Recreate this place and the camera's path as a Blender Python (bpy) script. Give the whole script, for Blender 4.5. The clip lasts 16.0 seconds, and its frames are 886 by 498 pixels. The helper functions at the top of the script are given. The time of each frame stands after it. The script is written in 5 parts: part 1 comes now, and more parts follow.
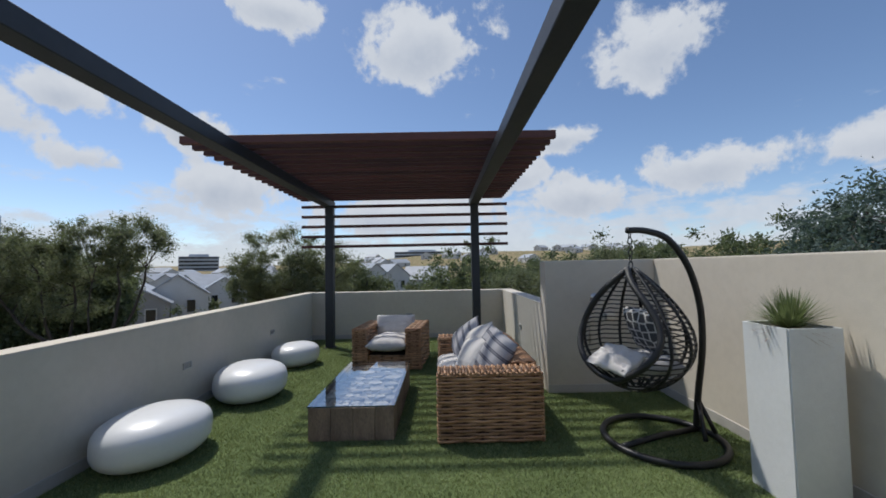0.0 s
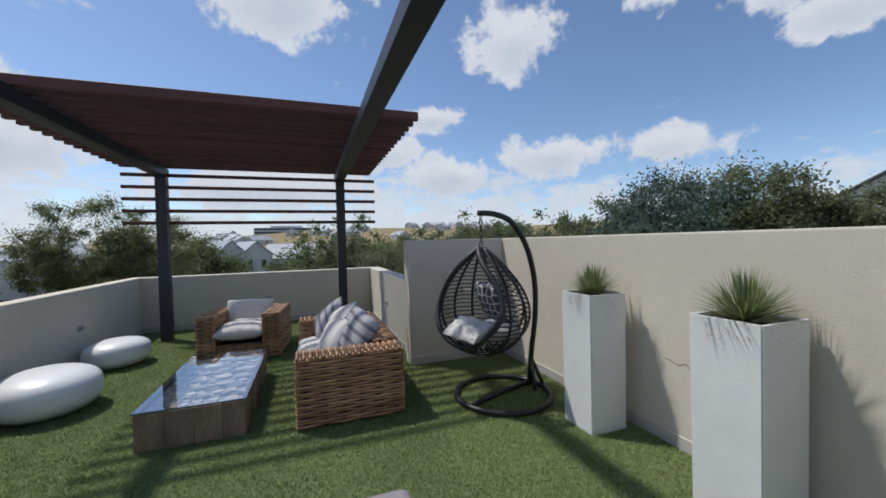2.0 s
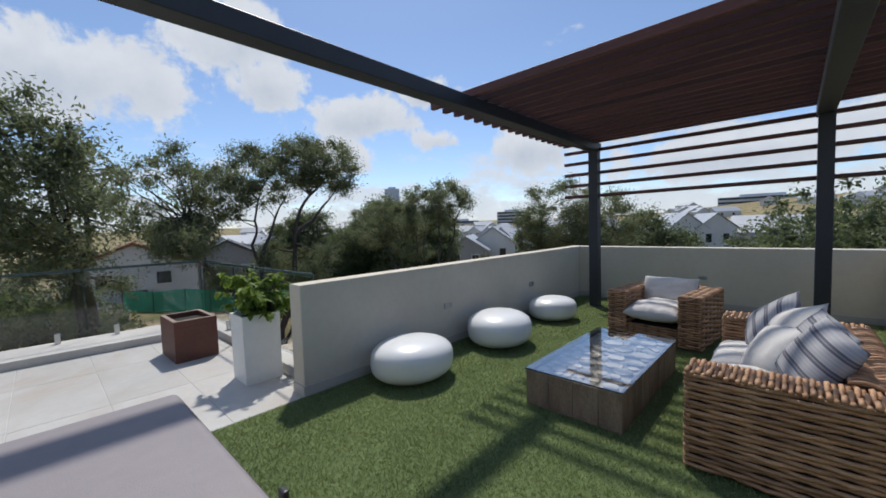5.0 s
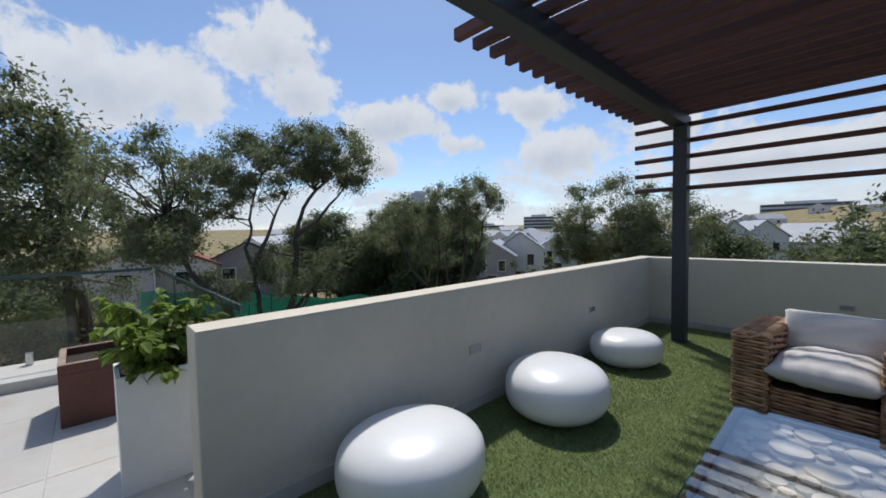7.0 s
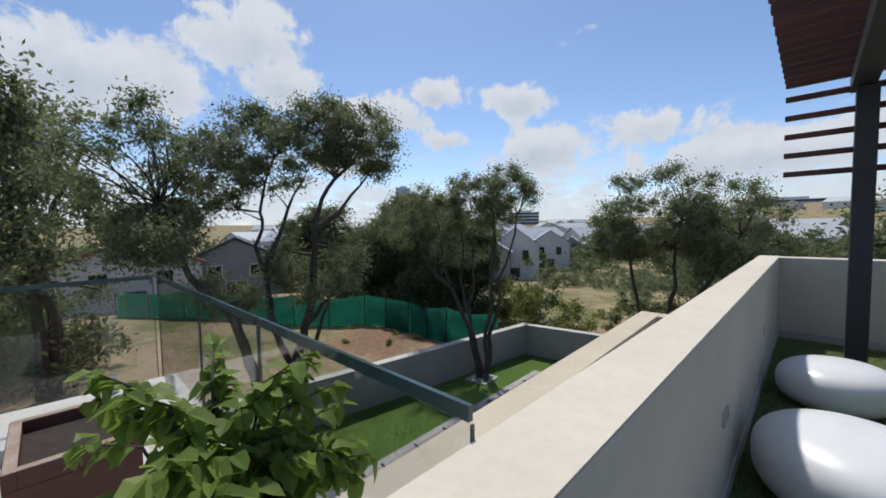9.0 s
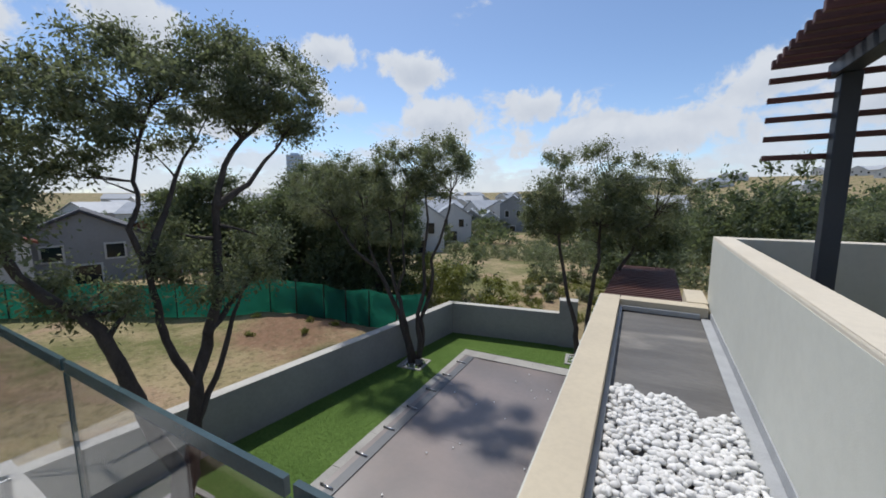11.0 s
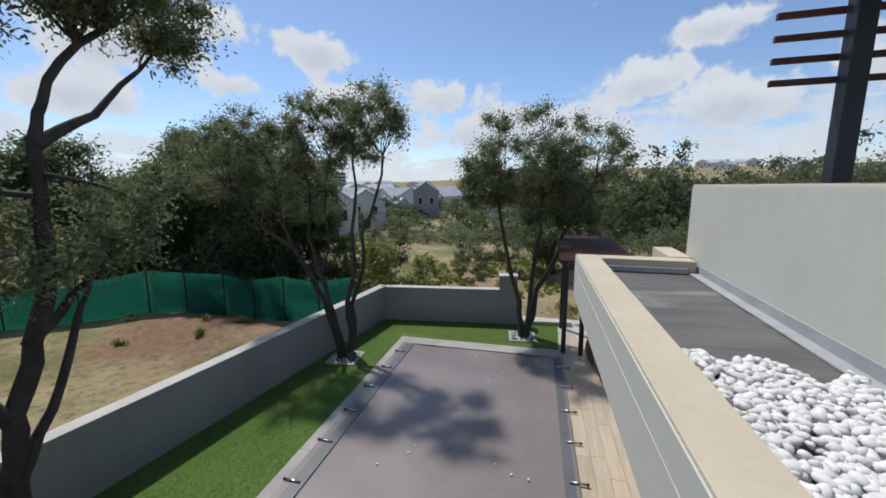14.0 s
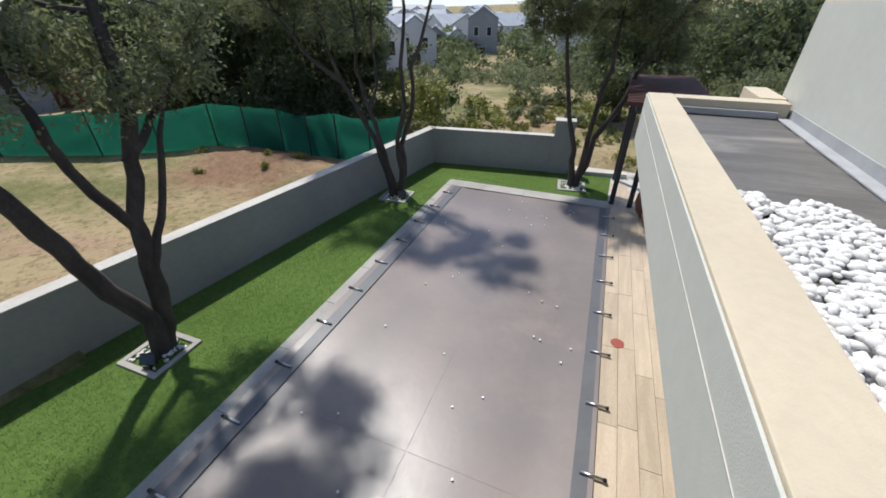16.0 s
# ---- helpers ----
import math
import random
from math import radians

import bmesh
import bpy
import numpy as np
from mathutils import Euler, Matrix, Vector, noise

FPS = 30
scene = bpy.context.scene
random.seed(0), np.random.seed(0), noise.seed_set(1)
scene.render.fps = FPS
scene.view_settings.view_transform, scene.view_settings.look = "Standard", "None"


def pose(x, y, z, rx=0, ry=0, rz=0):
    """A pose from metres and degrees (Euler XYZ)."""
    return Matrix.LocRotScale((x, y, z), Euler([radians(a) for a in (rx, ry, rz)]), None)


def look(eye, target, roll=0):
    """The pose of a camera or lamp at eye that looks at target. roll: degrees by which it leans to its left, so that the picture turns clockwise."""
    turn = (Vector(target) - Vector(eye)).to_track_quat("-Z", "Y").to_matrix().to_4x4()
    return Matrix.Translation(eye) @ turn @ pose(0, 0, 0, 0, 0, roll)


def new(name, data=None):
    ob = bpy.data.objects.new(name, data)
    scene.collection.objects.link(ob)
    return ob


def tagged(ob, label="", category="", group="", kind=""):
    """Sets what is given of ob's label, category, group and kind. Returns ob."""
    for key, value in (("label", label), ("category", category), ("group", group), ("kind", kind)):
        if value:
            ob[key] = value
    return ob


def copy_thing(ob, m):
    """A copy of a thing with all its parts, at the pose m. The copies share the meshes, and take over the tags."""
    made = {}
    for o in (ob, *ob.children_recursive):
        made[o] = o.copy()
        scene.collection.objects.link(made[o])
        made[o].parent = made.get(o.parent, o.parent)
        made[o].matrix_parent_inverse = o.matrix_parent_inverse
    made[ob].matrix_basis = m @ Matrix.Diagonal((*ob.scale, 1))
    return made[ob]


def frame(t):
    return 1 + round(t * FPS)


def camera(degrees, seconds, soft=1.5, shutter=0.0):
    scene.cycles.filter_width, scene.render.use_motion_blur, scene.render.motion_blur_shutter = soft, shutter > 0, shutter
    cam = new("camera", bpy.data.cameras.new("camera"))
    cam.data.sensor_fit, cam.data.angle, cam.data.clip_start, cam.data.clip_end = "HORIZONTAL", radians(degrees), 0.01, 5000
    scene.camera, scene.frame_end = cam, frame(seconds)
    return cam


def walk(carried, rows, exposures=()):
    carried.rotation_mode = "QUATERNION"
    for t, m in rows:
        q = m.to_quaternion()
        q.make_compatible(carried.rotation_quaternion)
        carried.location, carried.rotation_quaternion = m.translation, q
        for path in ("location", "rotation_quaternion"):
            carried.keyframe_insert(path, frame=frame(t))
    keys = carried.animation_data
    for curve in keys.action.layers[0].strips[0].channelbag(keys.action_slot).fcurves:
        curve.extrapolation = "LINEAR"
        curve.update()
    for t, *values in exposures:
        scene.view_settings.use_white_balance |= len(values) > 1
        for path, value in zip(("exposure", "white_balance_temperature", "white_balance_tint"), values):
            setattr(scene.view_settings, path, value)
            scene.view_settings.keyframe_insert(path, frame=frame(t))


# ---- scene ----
cam = camera(99.2, 16.0, soft=1.75)
PATH = [
    (0, (0.284, -0.269, 1.481), (0.3, 1.729, 1.577), -1.1),
    (0.5, (0.382, -0.290, 1.471), (0.682, 1.686, 1.576), -1.1),
    (0.8, (0.41, -0.241, 1.465), (0.877, 1.7, 1.576), -1.4),
    (1, (0.450, -0.260, 1.466), (0.999, 1.660, 1.578), -1.2),
    (1.5, (0.498, -0.222, 1.475), (1.29, 1.611, 1.582), -1.5),
    (2, (0.369, -0.297, 1.509), (1.042, 1.586, 1.468), -1.4),
    (2.5, (0.306, -0.362, 1.515), (0.476, 1.63, 1.446), -1.6),
    (3, (0.267, -0.435, 1.514), (-0.001, 1.545, 1.439), -1.6),
    (3.5, (0.287, -0.444, 1.51), (-0.403, 1.432, 1.432), -1.6),
    (4, (0.479, -0.29, 1.504), (-0.573, 1.41, 1.428), -1.8),
    (4.5, (0.631, 0.041, 1.479), (-0.691, 1.539, 1.38), -1.7),
    (4.7, (0.641, 0.203, 1.467), (-0.706, 1.677, 1.351), -1.9),
    (5.2, (0.72, 0.56, 1.46), (-0.655, 2.013, 1.345), -1.7),
    (5.8, (0.58, 1.00, 1.45), (-0.825, 2.42, 1.342), -1.5),
    (6.4, (0.13, 1.39, 1.44), (-1.30, 2.785, 1.340), -1.2),
    (7, (-0.429, 1.61, 1.428), (-1.886, 2.977, 1.336), -1.0),
    (7.5, (-0.886, 1.709, 1.397), (-2.383, 3.034, 1.326), -1.3),
    (8, (-1.367, 1.677, 1.373), (-2.865, 3.0, 1.306), -1.1),
    (8.6, (-1.86, 1.60, 1.39), (-3.33, 2.95, 1.30), -1.0),
    (9.2, (-2.30, 1.62, 1.45), (-3.65, 3.08, 1.32), -1.0),
    (9.8, (-2.68, 1.74, 1.53), (-3.94, 3.28, 1.355), -0.9),
    (10.3, (-2.952, 1.861, 1.569), (-4.129, 3.465, 1.361), -0.9),
    (10.5, (-3.065, 1.821, 1.537), (-4.182, 3.465, 1.322), -0.7),
    (11, (-3.357, 1.813, 1.525), (-4.325, 3.542, 1.255), -0.3),
    (11.5, (-3.609, 1.87, 1.587), (-4.429, 3.673, 1.31), -0.2),
    (12, (-3.845, 2.028, 1.583), (-4.537, 3.884, 1.306), -0.1),
    (12.5, (-4.011, 2.256, 1.543), (-4.58, 4.154, 1.27), -0.1),
    (13, (-4.169, 2.419, 1.391), (-4.687, 4.335, 1.148), -0.1),
    (13.5, (-4.294, 2.512, 1.181), (-4.802, 4.432, 0.949), -0.1),
    (14, (-4.348, 2.599, 0.985), (-4.885, 4.497, 0.658), -0.4),
    (14.5, (-4.336, 2.555, 0.903), (-4.934, 4.36, 0.284), -0.6),
    (15, (-4.317, 2.495, 0.869), (-4.944, 4.171, -0.024), -0.4),
    (15.5, (-4.295, 2.467, 0.875), (-4.948, 4.061, -0.141), -0.4),
    (16, (-4.303, 2.495, 0.893), (-4.984, 4.048, -0.168), -0.3),
]
EXPOSURE = [(0, 0.23, 6250, 10), (1.5, 0.29, 6250, 10), (3.2, 0.37, 6250, 10), (13.8, 0.35, 6250, 10), (15.4, 0.78, 6350, 10), (16, 0.78, 6350, 10)]
walk(cam, [(t, look(eye, target, roll)) for t, eye, target, roll in PATH], EXPOSURE)

# ---- light ----
SUN_TO = Vector((-0.435, 0.362, 1.0)).normalized()
SUN_EL = math.asin(SUN_TO.z)
SUN_AZ = math.atan2(SUN_TO.x, SUN_TO.y)
sun_data = bpy.data.lights.new("sun", "SUN")
sun_data.energy, sun_data.angle, sun_data.color = 2.8, radians(2.0), (1.0, 0.95, 0.87)
sun = new("sun", sun_data)
sun.matrix_world = look((0, 0, 60), Vector((0, 0, 60)) - SUN_TO)

# cumulus clouds: azimuth (0 = +y, clockwise), elevation, half width, half height, in degrees
CLOUDS = [
    (-2, 31, 10, 5), (31, 27, 6, 4.5), (18.5, 17.8, 5, 1.9), (-23, 33, 6, 2), (-45, 19, 4, 2),
    (-54, 16, 8, 3.2), (-43, 12.8, 4, 1.9), (-32, 17.8, 4.8, 2.7), (-30, 10.8, 7, 3.4), (36, 11.8, 8, 2.8),
    (51, 11.5, 6, 2.4), (49, 30, 4, 2.2), (61, 25, 4, 1.9), (67, 22, 5, 2.6), (-67, 19, 5, 4),
    (-86, 17, 13, 4.2), (-70, 24, 7.5, 5), (-57, 10.2, 5, 2.4), (-15, 12.6, 5, 2.8), (11, 13, 5, 2.6),
    (21, 9.5, 9, 3), (-6, 7.6, 14, 3), (150, 30, 16, 6), (-150, 25, 18, 6)]


def nodes_of(owner):
    owner.use_nodes = True
    t = owner.node_tree
    t.nodes.clear()
    return t, t.nodes, t.links


def math_node(t, op, a, b=None, c=None, clamp=False):
    n = t.nodes.new("ShaderNodeMath")
    n.operation, n.use_clamp = op, clamp
    for i, v in enumerate((a, b, c)):
        if v is None:
            continue
        if isinstance(v, (int, float)):
            n.inputs[i].default_value = v
        else:
            t.links.new(v, n.inputs[i])
    return n.outputs[0]


def map_range(t, v, a, b, c, d, smooth=True):
    n = t.nodes.new("ShaderNodeMapRange")
    n.interpolation_type = "SMOOTHSTEP" if smooth else "LINEAR"
    t.links.new(v, n.inputs[0])
    for i, x in enumerate((a, b, c, d)):
        n.inputs[i + 1].default_value = x
    return n.outputs[0]


def noise_node(t, vec, scale, detail=4.0, rough=0.55, distort=0.0):
    n = t.nodes.new("ShaderNodeTexNoise")
    n.inputs["Scale"].default_value, n.inputs["Detail"].default_value = scale, detail
    n.inputs["Roughness"].default_value, n.inputs["Distortion"].default_value = rough, distort
    if vec is not None:
        t.links.new(vec, n.inputs["Vector"])
    return n.outputs["Fac"]


def mix_color(t, fac, a, b, blend="MIX"):
    n = t.nodes.new("ShaderNodeMix")
    n.data_type, n.blend_type = "RGBA", blend
    for sock, v in ((n.inputs[0], fac), (n.inputs[6], a), (n.inputs[7], b)):
        if isinstance(v, (int, float)):
            sock.default_value = v
        elif isinstance(v, tuple):
            sock.default_value = (*v[:3], 1)
        else:
            t.links.new(v, sock)
    return n.outputs[2]


def make_world():
    w = bpy.data.worlds.new("sky")
    scene.world = w
    t, n, l = nodes_of(w)
    sky = n.new("ShaderNodeTexSky")
    sky.sky_type, sky.sun_disc = "NISHITA", False
    sky.sun_elevation, sky.sun_rotation = SUN_EL, SUN_AZ
    sky.air_density, sky.dust_density, sky.ozone_density, sky.altitude = 1.0, 1.2, 2.0, 1500
    co = n.new("ShaderNodeTexCoord").outputs["Generated"]
    sep = n.new("ShaderNodeSeparateXYZ")
    l.new(co, sep.inputs[0])
    deg = 180 / math.pi
    az = math_node(t, "MULTIPLY", math_node(t, "ARCTAN2", sep.outputs[0], sep.outputs[1]), deg)
    el = math_node(t, "MULTIPLY", math_node(t, "ARCSINE", sep.outputs[2]), deg)
    best, low = None, None
    for a, e, ra, re in CLOUDS:
        dx = math_node(t, "MULTIPLY_ADD", az, 1 / ra, -a / ra)
        dy = math_node(t, "MULTIPLY_ADD", el, 1 / re, -e / re)
        d2 = math_node(t, "MULTIPLY_ADD", dx, dx, math_node(t, "MULTIPLY", dy, dy))
        v = math_node(t, "SUBTRACT", 1.0, math_node(t, "SQRT", d2))
        under = math_node(t, "MULTIPLY", dy, math_node(t, "MAXIMUM", v, 0.0))
        best = v if best is None else math_node(t, "MAXIMUM", best, v)
        low = under if low is None else math_node(t, "ADD", low, under)
    puff = noise_node(t, co, 9.0, 7.0, 0.6, 0.25)
    fine = noise_node(t, co, 26.0, 5.0, 0.6, 0.2)
    dens = math_node(t, "ADD", math_node(t, "MAXIMUM", best, -1.2), math_node(t, "MULTIPLY_ADD", puff, 3.0, -1.28))
    dens = math_node(t, "ADD", dens, math_node(t, "MULTIPLY_ADD", fine, 1.0, -0.5))
    mask = map_range(t, dens, 0.02, 0.5, 0.0, 1.0)
    # broken bank low over the horizon
    flat = n.new("ShaderNodeMapping")
    flat.inputs["Scale"].default_value = (1, 1, 2.6)
    l.new(co, flat.inputs["Vector"])
    bank = math_node(t, "ADD", noise_node(t, flat.outputs[0], 7.0, 6.0, 0.6), map_range(t, el, 1.0, 15.0, 0.24, -0.16, False))
    bank = map_range(t, bank, 0.5, 0.68, 0.0, 0.85)
    # unseen clouds overhead, added to lift the fill light in shaded areas
    high = map_range(t, noise_node(t, co, 3.2, 7.0, 0.6, 0.3), 0.52, 0.66, 0.0, 1.0)
    above = math_node(t, "MULTIPLY", high, map_range(t, el, 36.0, 46.0, 0.0, 0.9))
    mask = math_node(t, "MAXIMUM", math_node(t, "MAXIMUM", mask, above), bank, clamp=True)
    shade = math_node(t, "ADD", math_node(t, "MULTIPLY", low, 0.9), map_range(t, dens, 0.4, 1.6, 0.1, -0.32, False))
    shade = math_node(t, "ADD", shade, math_node(t, "MULTIPLY_ADD", fine, 0.7, 0.45), clamp=True)
    cloud = mix_color(t, shade, (3.0, 3.4, 4.1), (5.0, 5.2, 5.5))
    l.new(mix_color(t, mask, sky.outputs[0], cloud), (bg := n.new("ShaderNodeBackground")).inputs[0])
    bg.inputs[1].default_value = 0.108
    l.new(bg.outputs[0], n.new("ShaderNodeOutputWorld").inputs[0])


make_world()


# ---- materials ----
def surface(name, c1, c2=None, scale=3.0, rough=0.8, bump=0.0, bscale=80.0, metal=0.0, grain=0.25, stretch=(1, 1, 1),
            random=0.0, spec=0.5, dirt=None, coat=0.0, island=False):
    """A procedural surface: two colours blended by broad stains, fine grain, relief and, with random, piece to piece changes."""
    m = bpy.data.materials.new(name)
    t, n, l = nodes_of(m)
    geo = n.new("ShaderNodeNewGeometry")
    mp = n.new("ShaderNodeMapping")
    mp.inputs["Scale"].default_value = stretch
    l.new(geo.outputs["Position"], mp.inputs["Vector"])
    co = mp.outputs[0]
    c2 = c2 or tuple(c * 0.8 for c in c1)
    col = mix_color(t, map_range(t, noise_node(t, co, scale, 5.0, 0.6), 0.3, 0.7, 0, 1), c1, c2)
    fine = noise_node(t, co, scale * 14, 4.0, 0.65)
    if grain:
        col = mix_color(t, math_node(t, "MULTIPLY", map_range(t, fine, 0.35, 0.7, 0, 1), grain), col, tuple(c * 0.55 for c in c2))
    if dirt:
        col = mix_color(t, map_range(t, noise_node(t, co, scale * 0.45, 6.0, 0.7, 0.6), 0.52, 0.72, 0, 0.75), col, dirt)
    if random:
        pick = geo.outputs["Random Per Island"] if island else n.new("ShaderNodeObjectInfo").outputs["Random"]
        hsv = n.new("ShaderNodeHueSaturation")
        l.new(math_node(t, "MULTIPLY_ADD", pick, random, 1 - random / 2), hsv.inputs["Value"])
        l.new(col, hsv.inputs["Color"])
        col = hsv.outputs[0]
    b = n.new("ShaderNodeBsdfPrincipled")
    l.new(col, b.inputs["Base Color"])
    l.new(math_node(t, "MULTIPLY_ADD", fine, 0.16, rough - 0.08, clamp=True), b.inputs["Roughness"])
    b.inputs["Metallic"].default_value = metal
    b.inputs["Specular IOR Level"].default_value = spec
    b.inputs["Coat Weight"].default_value = coat
    if bump:
        bp = n.new("ShaderNodeBump")
        bp.inputs["Strength"].default_value, bp.inputs["Distance"].default_value = min(1.0, bump), 0.004
        l.new(noise_node(t, co, bscale, 4.0, 0.6), bp.inputs["Height"])
        l.new(bp.outputs[0], b.inputs["Normal"])
    l.new(b.outputs[0], n.new("ShaderNodeOutputMaterial").inputs[0])
    return m


def leafy(name, c1, c2, through_light=0.35):
    m = bpy.data.materials.new(name)
    t, n, l = nodes_of(m)
    geo = n.new("ShaderNodeNewGeometry")
    col = mix_color(t, geo.outputs["Random Per Island"], c1, c2)
    patch = map_range(t, noise_node(t, geo.outputs["Position"], 1.3, 3.0), 0.35, 0.65, 0.0, 0.6)
    col = mix_color(t, patch, col, tuple(c * 0.6 for c in c1))
    b = n.new("ShaderNodeBsdfPrincipled")
    b.inputs["Roughness"].default_value, b.inputs["Specular IOR Level"].default_value = 0.55, 0.35
    l.new(col, b.inputs["Base Color"])
    tr = n.new("ShaderNodeBsdfTranslucent")
    l.new(mix_color(t, 0.5, col, (c2[0] * 1.3, c2[1] * 1.4, c2[2] * 0.8)), tr.inputs[0])
    mx = n.new("ShaderNodeMixShader")
    mx.inputs[0].default_value = through_light
    l.new(b.outputs[0], mx.inputs[1])
    l.new(tr.outputs[0], mx.inputs[2])
    l.new(mx.outputs[0], n.new("ShaderNodeOutputMaterial").inputs[0])
    return m


def glassy(name, tint, rough=0.0, most=0.75, fall=3.0):
    m = bpy.data.materials.new(name)
    t, n, l = nodes_of(m)
    tr, gl, mx, lw = (n.new("ShaderNodeBsdfTransparent"), n.new("ShaderNodeBsdfGlossy"), n.new("ShaderNodeMixShader"), n.new("ShaderNodeLayerWeight"))
    tr.inputs[0].default_value = (*tint, 1)
    gl.inputs["Roughness"].default_value = rough
    lw.inputs[0].default_value = 0.5
    l.new(math_node(t, "MULTIPLY_ADD", math_node(t, "POWER", lw.outputs["Facing"], fall), most, 0.04, clamp=True), mx.inputs[0])
    l.new(tr.outputs[0], mx.inputs[1])
    l.new(gl.outputs[0], mx.inputs[2])
    l.new(mx.outputs[0], n.new("ShaderNodeOutputMaterial").inputs[0])
    return m


PLASTER = surface("plaster_taupe", (0.64, 0.585, 0.49), (0.585, 0.53, 0.445), 0.9, 0.85, 0.5, 160, grain=0.10)
PLASTER_OUT = surface("plaster_sage", (0.56, 0.565, 0.51), (0.52, 0.525, 0.475), 0.8, 0.85, 0.4, 160, grain=0.08)
# wall plaster made lighter: sun on the parapet top is in the colour
PLASTER_SUNLIT = surface("plaster_sunlit_top", (0.68, 0.61, 0.49), (0.62, 0.555, 0.445), 1.6, 0.85, 0.4, 140, grain=0.12)
CAP = surface("painted_cap", (0.57, 0.495, 0.365), (0.52, 0.45, 0.335), 1.6, 0.85, 0.4, 140, grain=0.12)
GARDEN_WALL = surface("garden_wall_plaster", (0.33, 0.325, 0.315), (0.28, 0.28, 0.27), 0.8, 0.9, 0.5, 120, grain=0.15)
WALL_CAP = surface("garden_wall_cap", (0.55, 0.53, 0.48), (0.46, 0.44, 0.41), 1.5, 0.9, 0.4, 100, grain=0.2)
SKIRT = surface("skirting_paint", (0.50, 0.48, 0.45), (0.44, 0.42, 0.39), 2.0, 0.6, 0.2, 120, grain=0.1)
TURF = surface("artificial_turf", (0.160, 0.208, 0.082), (0.118, 0.160, 0.062), 1.6, 0.95, 1.0, 420, grain=0.6, spec=0.1)
TURF_GARDEN = surface("artificial_turf_garden", (0.118, 0.190, 0.046), (0.086, 0.148, 0.034), 0.9, 0.95, 1.0, 300, grain=0.5, spec=0.1)
BLADE = leafy("turf_blade", (0.185, 0.238, 0.092), (0.330, 0.365, 0.172), 0.25)
TILE = surface("porcelain_tile", (0.60, 0.575, 0.53), (0.52, 0.50, 0.46), 1.1, 0.32, 0.1, 60, grain=0.1, random=0.10, dirt=(0.47, 0.40, 0.33))
GROUT = surface("grout", (0.56, 0.54, 0.50), None, 6, 0.95, 0.4, 200)
DECK = surface("wood_look_tile", (0.56, 0.46, 0.34), (0.46, 0.37, 0.27), 2.2, 0.6, 0.2, 90, grain=0.35, stretch=(6, 0.8, 1), random=0.22)
COPING = surface("coping_stone", (0.40, 0.385, 0.35), (0.33, 0.315, 0.29), 2.4, 0.85, 0.5, 110, grain=0.25, random=0.1)
COVER = surface("pool_cover_pvc", (0.26, 0.215, 0.198), (0.195, 0.172, 0.165), 0.55, 0.34, 0.25, 14, grain=0.10, dirt=(0.29, 0.245, 0.218))
TUBCOVER = surface("tub_cover_vinyl", (0.27, 0.235, 0.235), (0.245, 0.215, 0.215), 1.1, 0.55, 0.35, 220, grain=0.08)
STEEL_DARK = surface("charcoal_steel", (0.020, 0.024, 0.032), (0.028, 0.032, 0.040), 2.0, 0.5, 0.15, 200, grain=0.15)
SLAT_WOOD = surface("slat_timber", (0.112, 0.036, 0.028), (0.066, 0.025, 0.021), 2.2, 0.6, 0.35, 60, grain=0.5, stretch=(0.4, 5, 5), random=0.5)
WICKER = surface("rattan", (0.54, 0.315, 0.17), (0.38, 0.205, 0.105), 5.0, 0.55, 0.5, 220, grain=0.35, random=0.55, island=True)
# near-black: shade in the gaps between rods, put into the colour
WICKER_GAP_SHADE = surface("rattan_gap_shade", (0.035, 0.020, 0.012), None, 6, 0.9)
CREAM_CLOTH = surface("cream_cotton", (0.66, 0.63, 0.59), (0.60, 0.57, 0.54), 4.0, 0.95, 0.6, 320, grain=0.12, spec=0.1)
WHITE_GLOSS = surface("white_gel_coat", (0.78, 0.78, 0.77), (0.74, 0.74, 0.73), 2.0, 0.34, 0.1, 40, grain=0.05, coat=0.15)
WHITE_PAINT = surface("white_planter_paint", (0.76, 0.77, 0.76), (0.70, 0.71, 0.70), 1.7, 0.55, 0.3, 90, grain=0.08)
RUST = surface("rust_brown_planter", (0.125, 0.042, 0.026), (0.095, 0.034, 0.022), 2.5, 0.6, 0.3, 90, grain=0.3)
RUST_RIM = surface("weathered_rim", (0.40, 0.32, 0.25), (0.25, 0.16, 0.11), 7.0, 0.9, 0.5, 90, grain=0.4)
SOIL = surface("potting_soil", (0.028, 0.020, 0.014), (0.05, 0.036, 0.026), 30, 0.98, 1.0, 120)
TABLE_WOOD = surface("table_timber", (0.30, 0.215, 0.15), (0.17, 0.115, 0.08), 3.2, 0.6, 0.5, 70, grain=0.5, stretch=(3, 3, 0.7), random=0.5)
LOG_DISC = surface("log_slice", (0.80, 0.74, 0.63), (0.68, 0.58, 0.45), 9.0, 0.75, 0.3, 120, grain=0.25, random=0.35)
RESIN = surface("table_filler", (0.60, 0.56, 0.50), (0.46, 0.41, 0.35), 9, 0.7)
BLACK_WEAVE = surface("black_poly_rattan", (0.012, 0.012, 0.013), (0.020, 0.020, 0.021), 9, 0.45, 0.6, 260, grain=0.2)
BLACK_STEEL = surface("black_powder_coat", (0.012, 0.012, 0.013), (0.018, 0.018, 0.019), 5, 0.42, 0.2, 200)
CHROME = surface("brushed_steel", (0.62, 0.62, 0.62), (0.55, 0.55, 0.55), 8, 0.3, 0.1, 100, metal=1.0)
PLASTIC_GREY = surface("grey_plastic", (0.28, 0.28, 0.29), None, 8, 0.5)
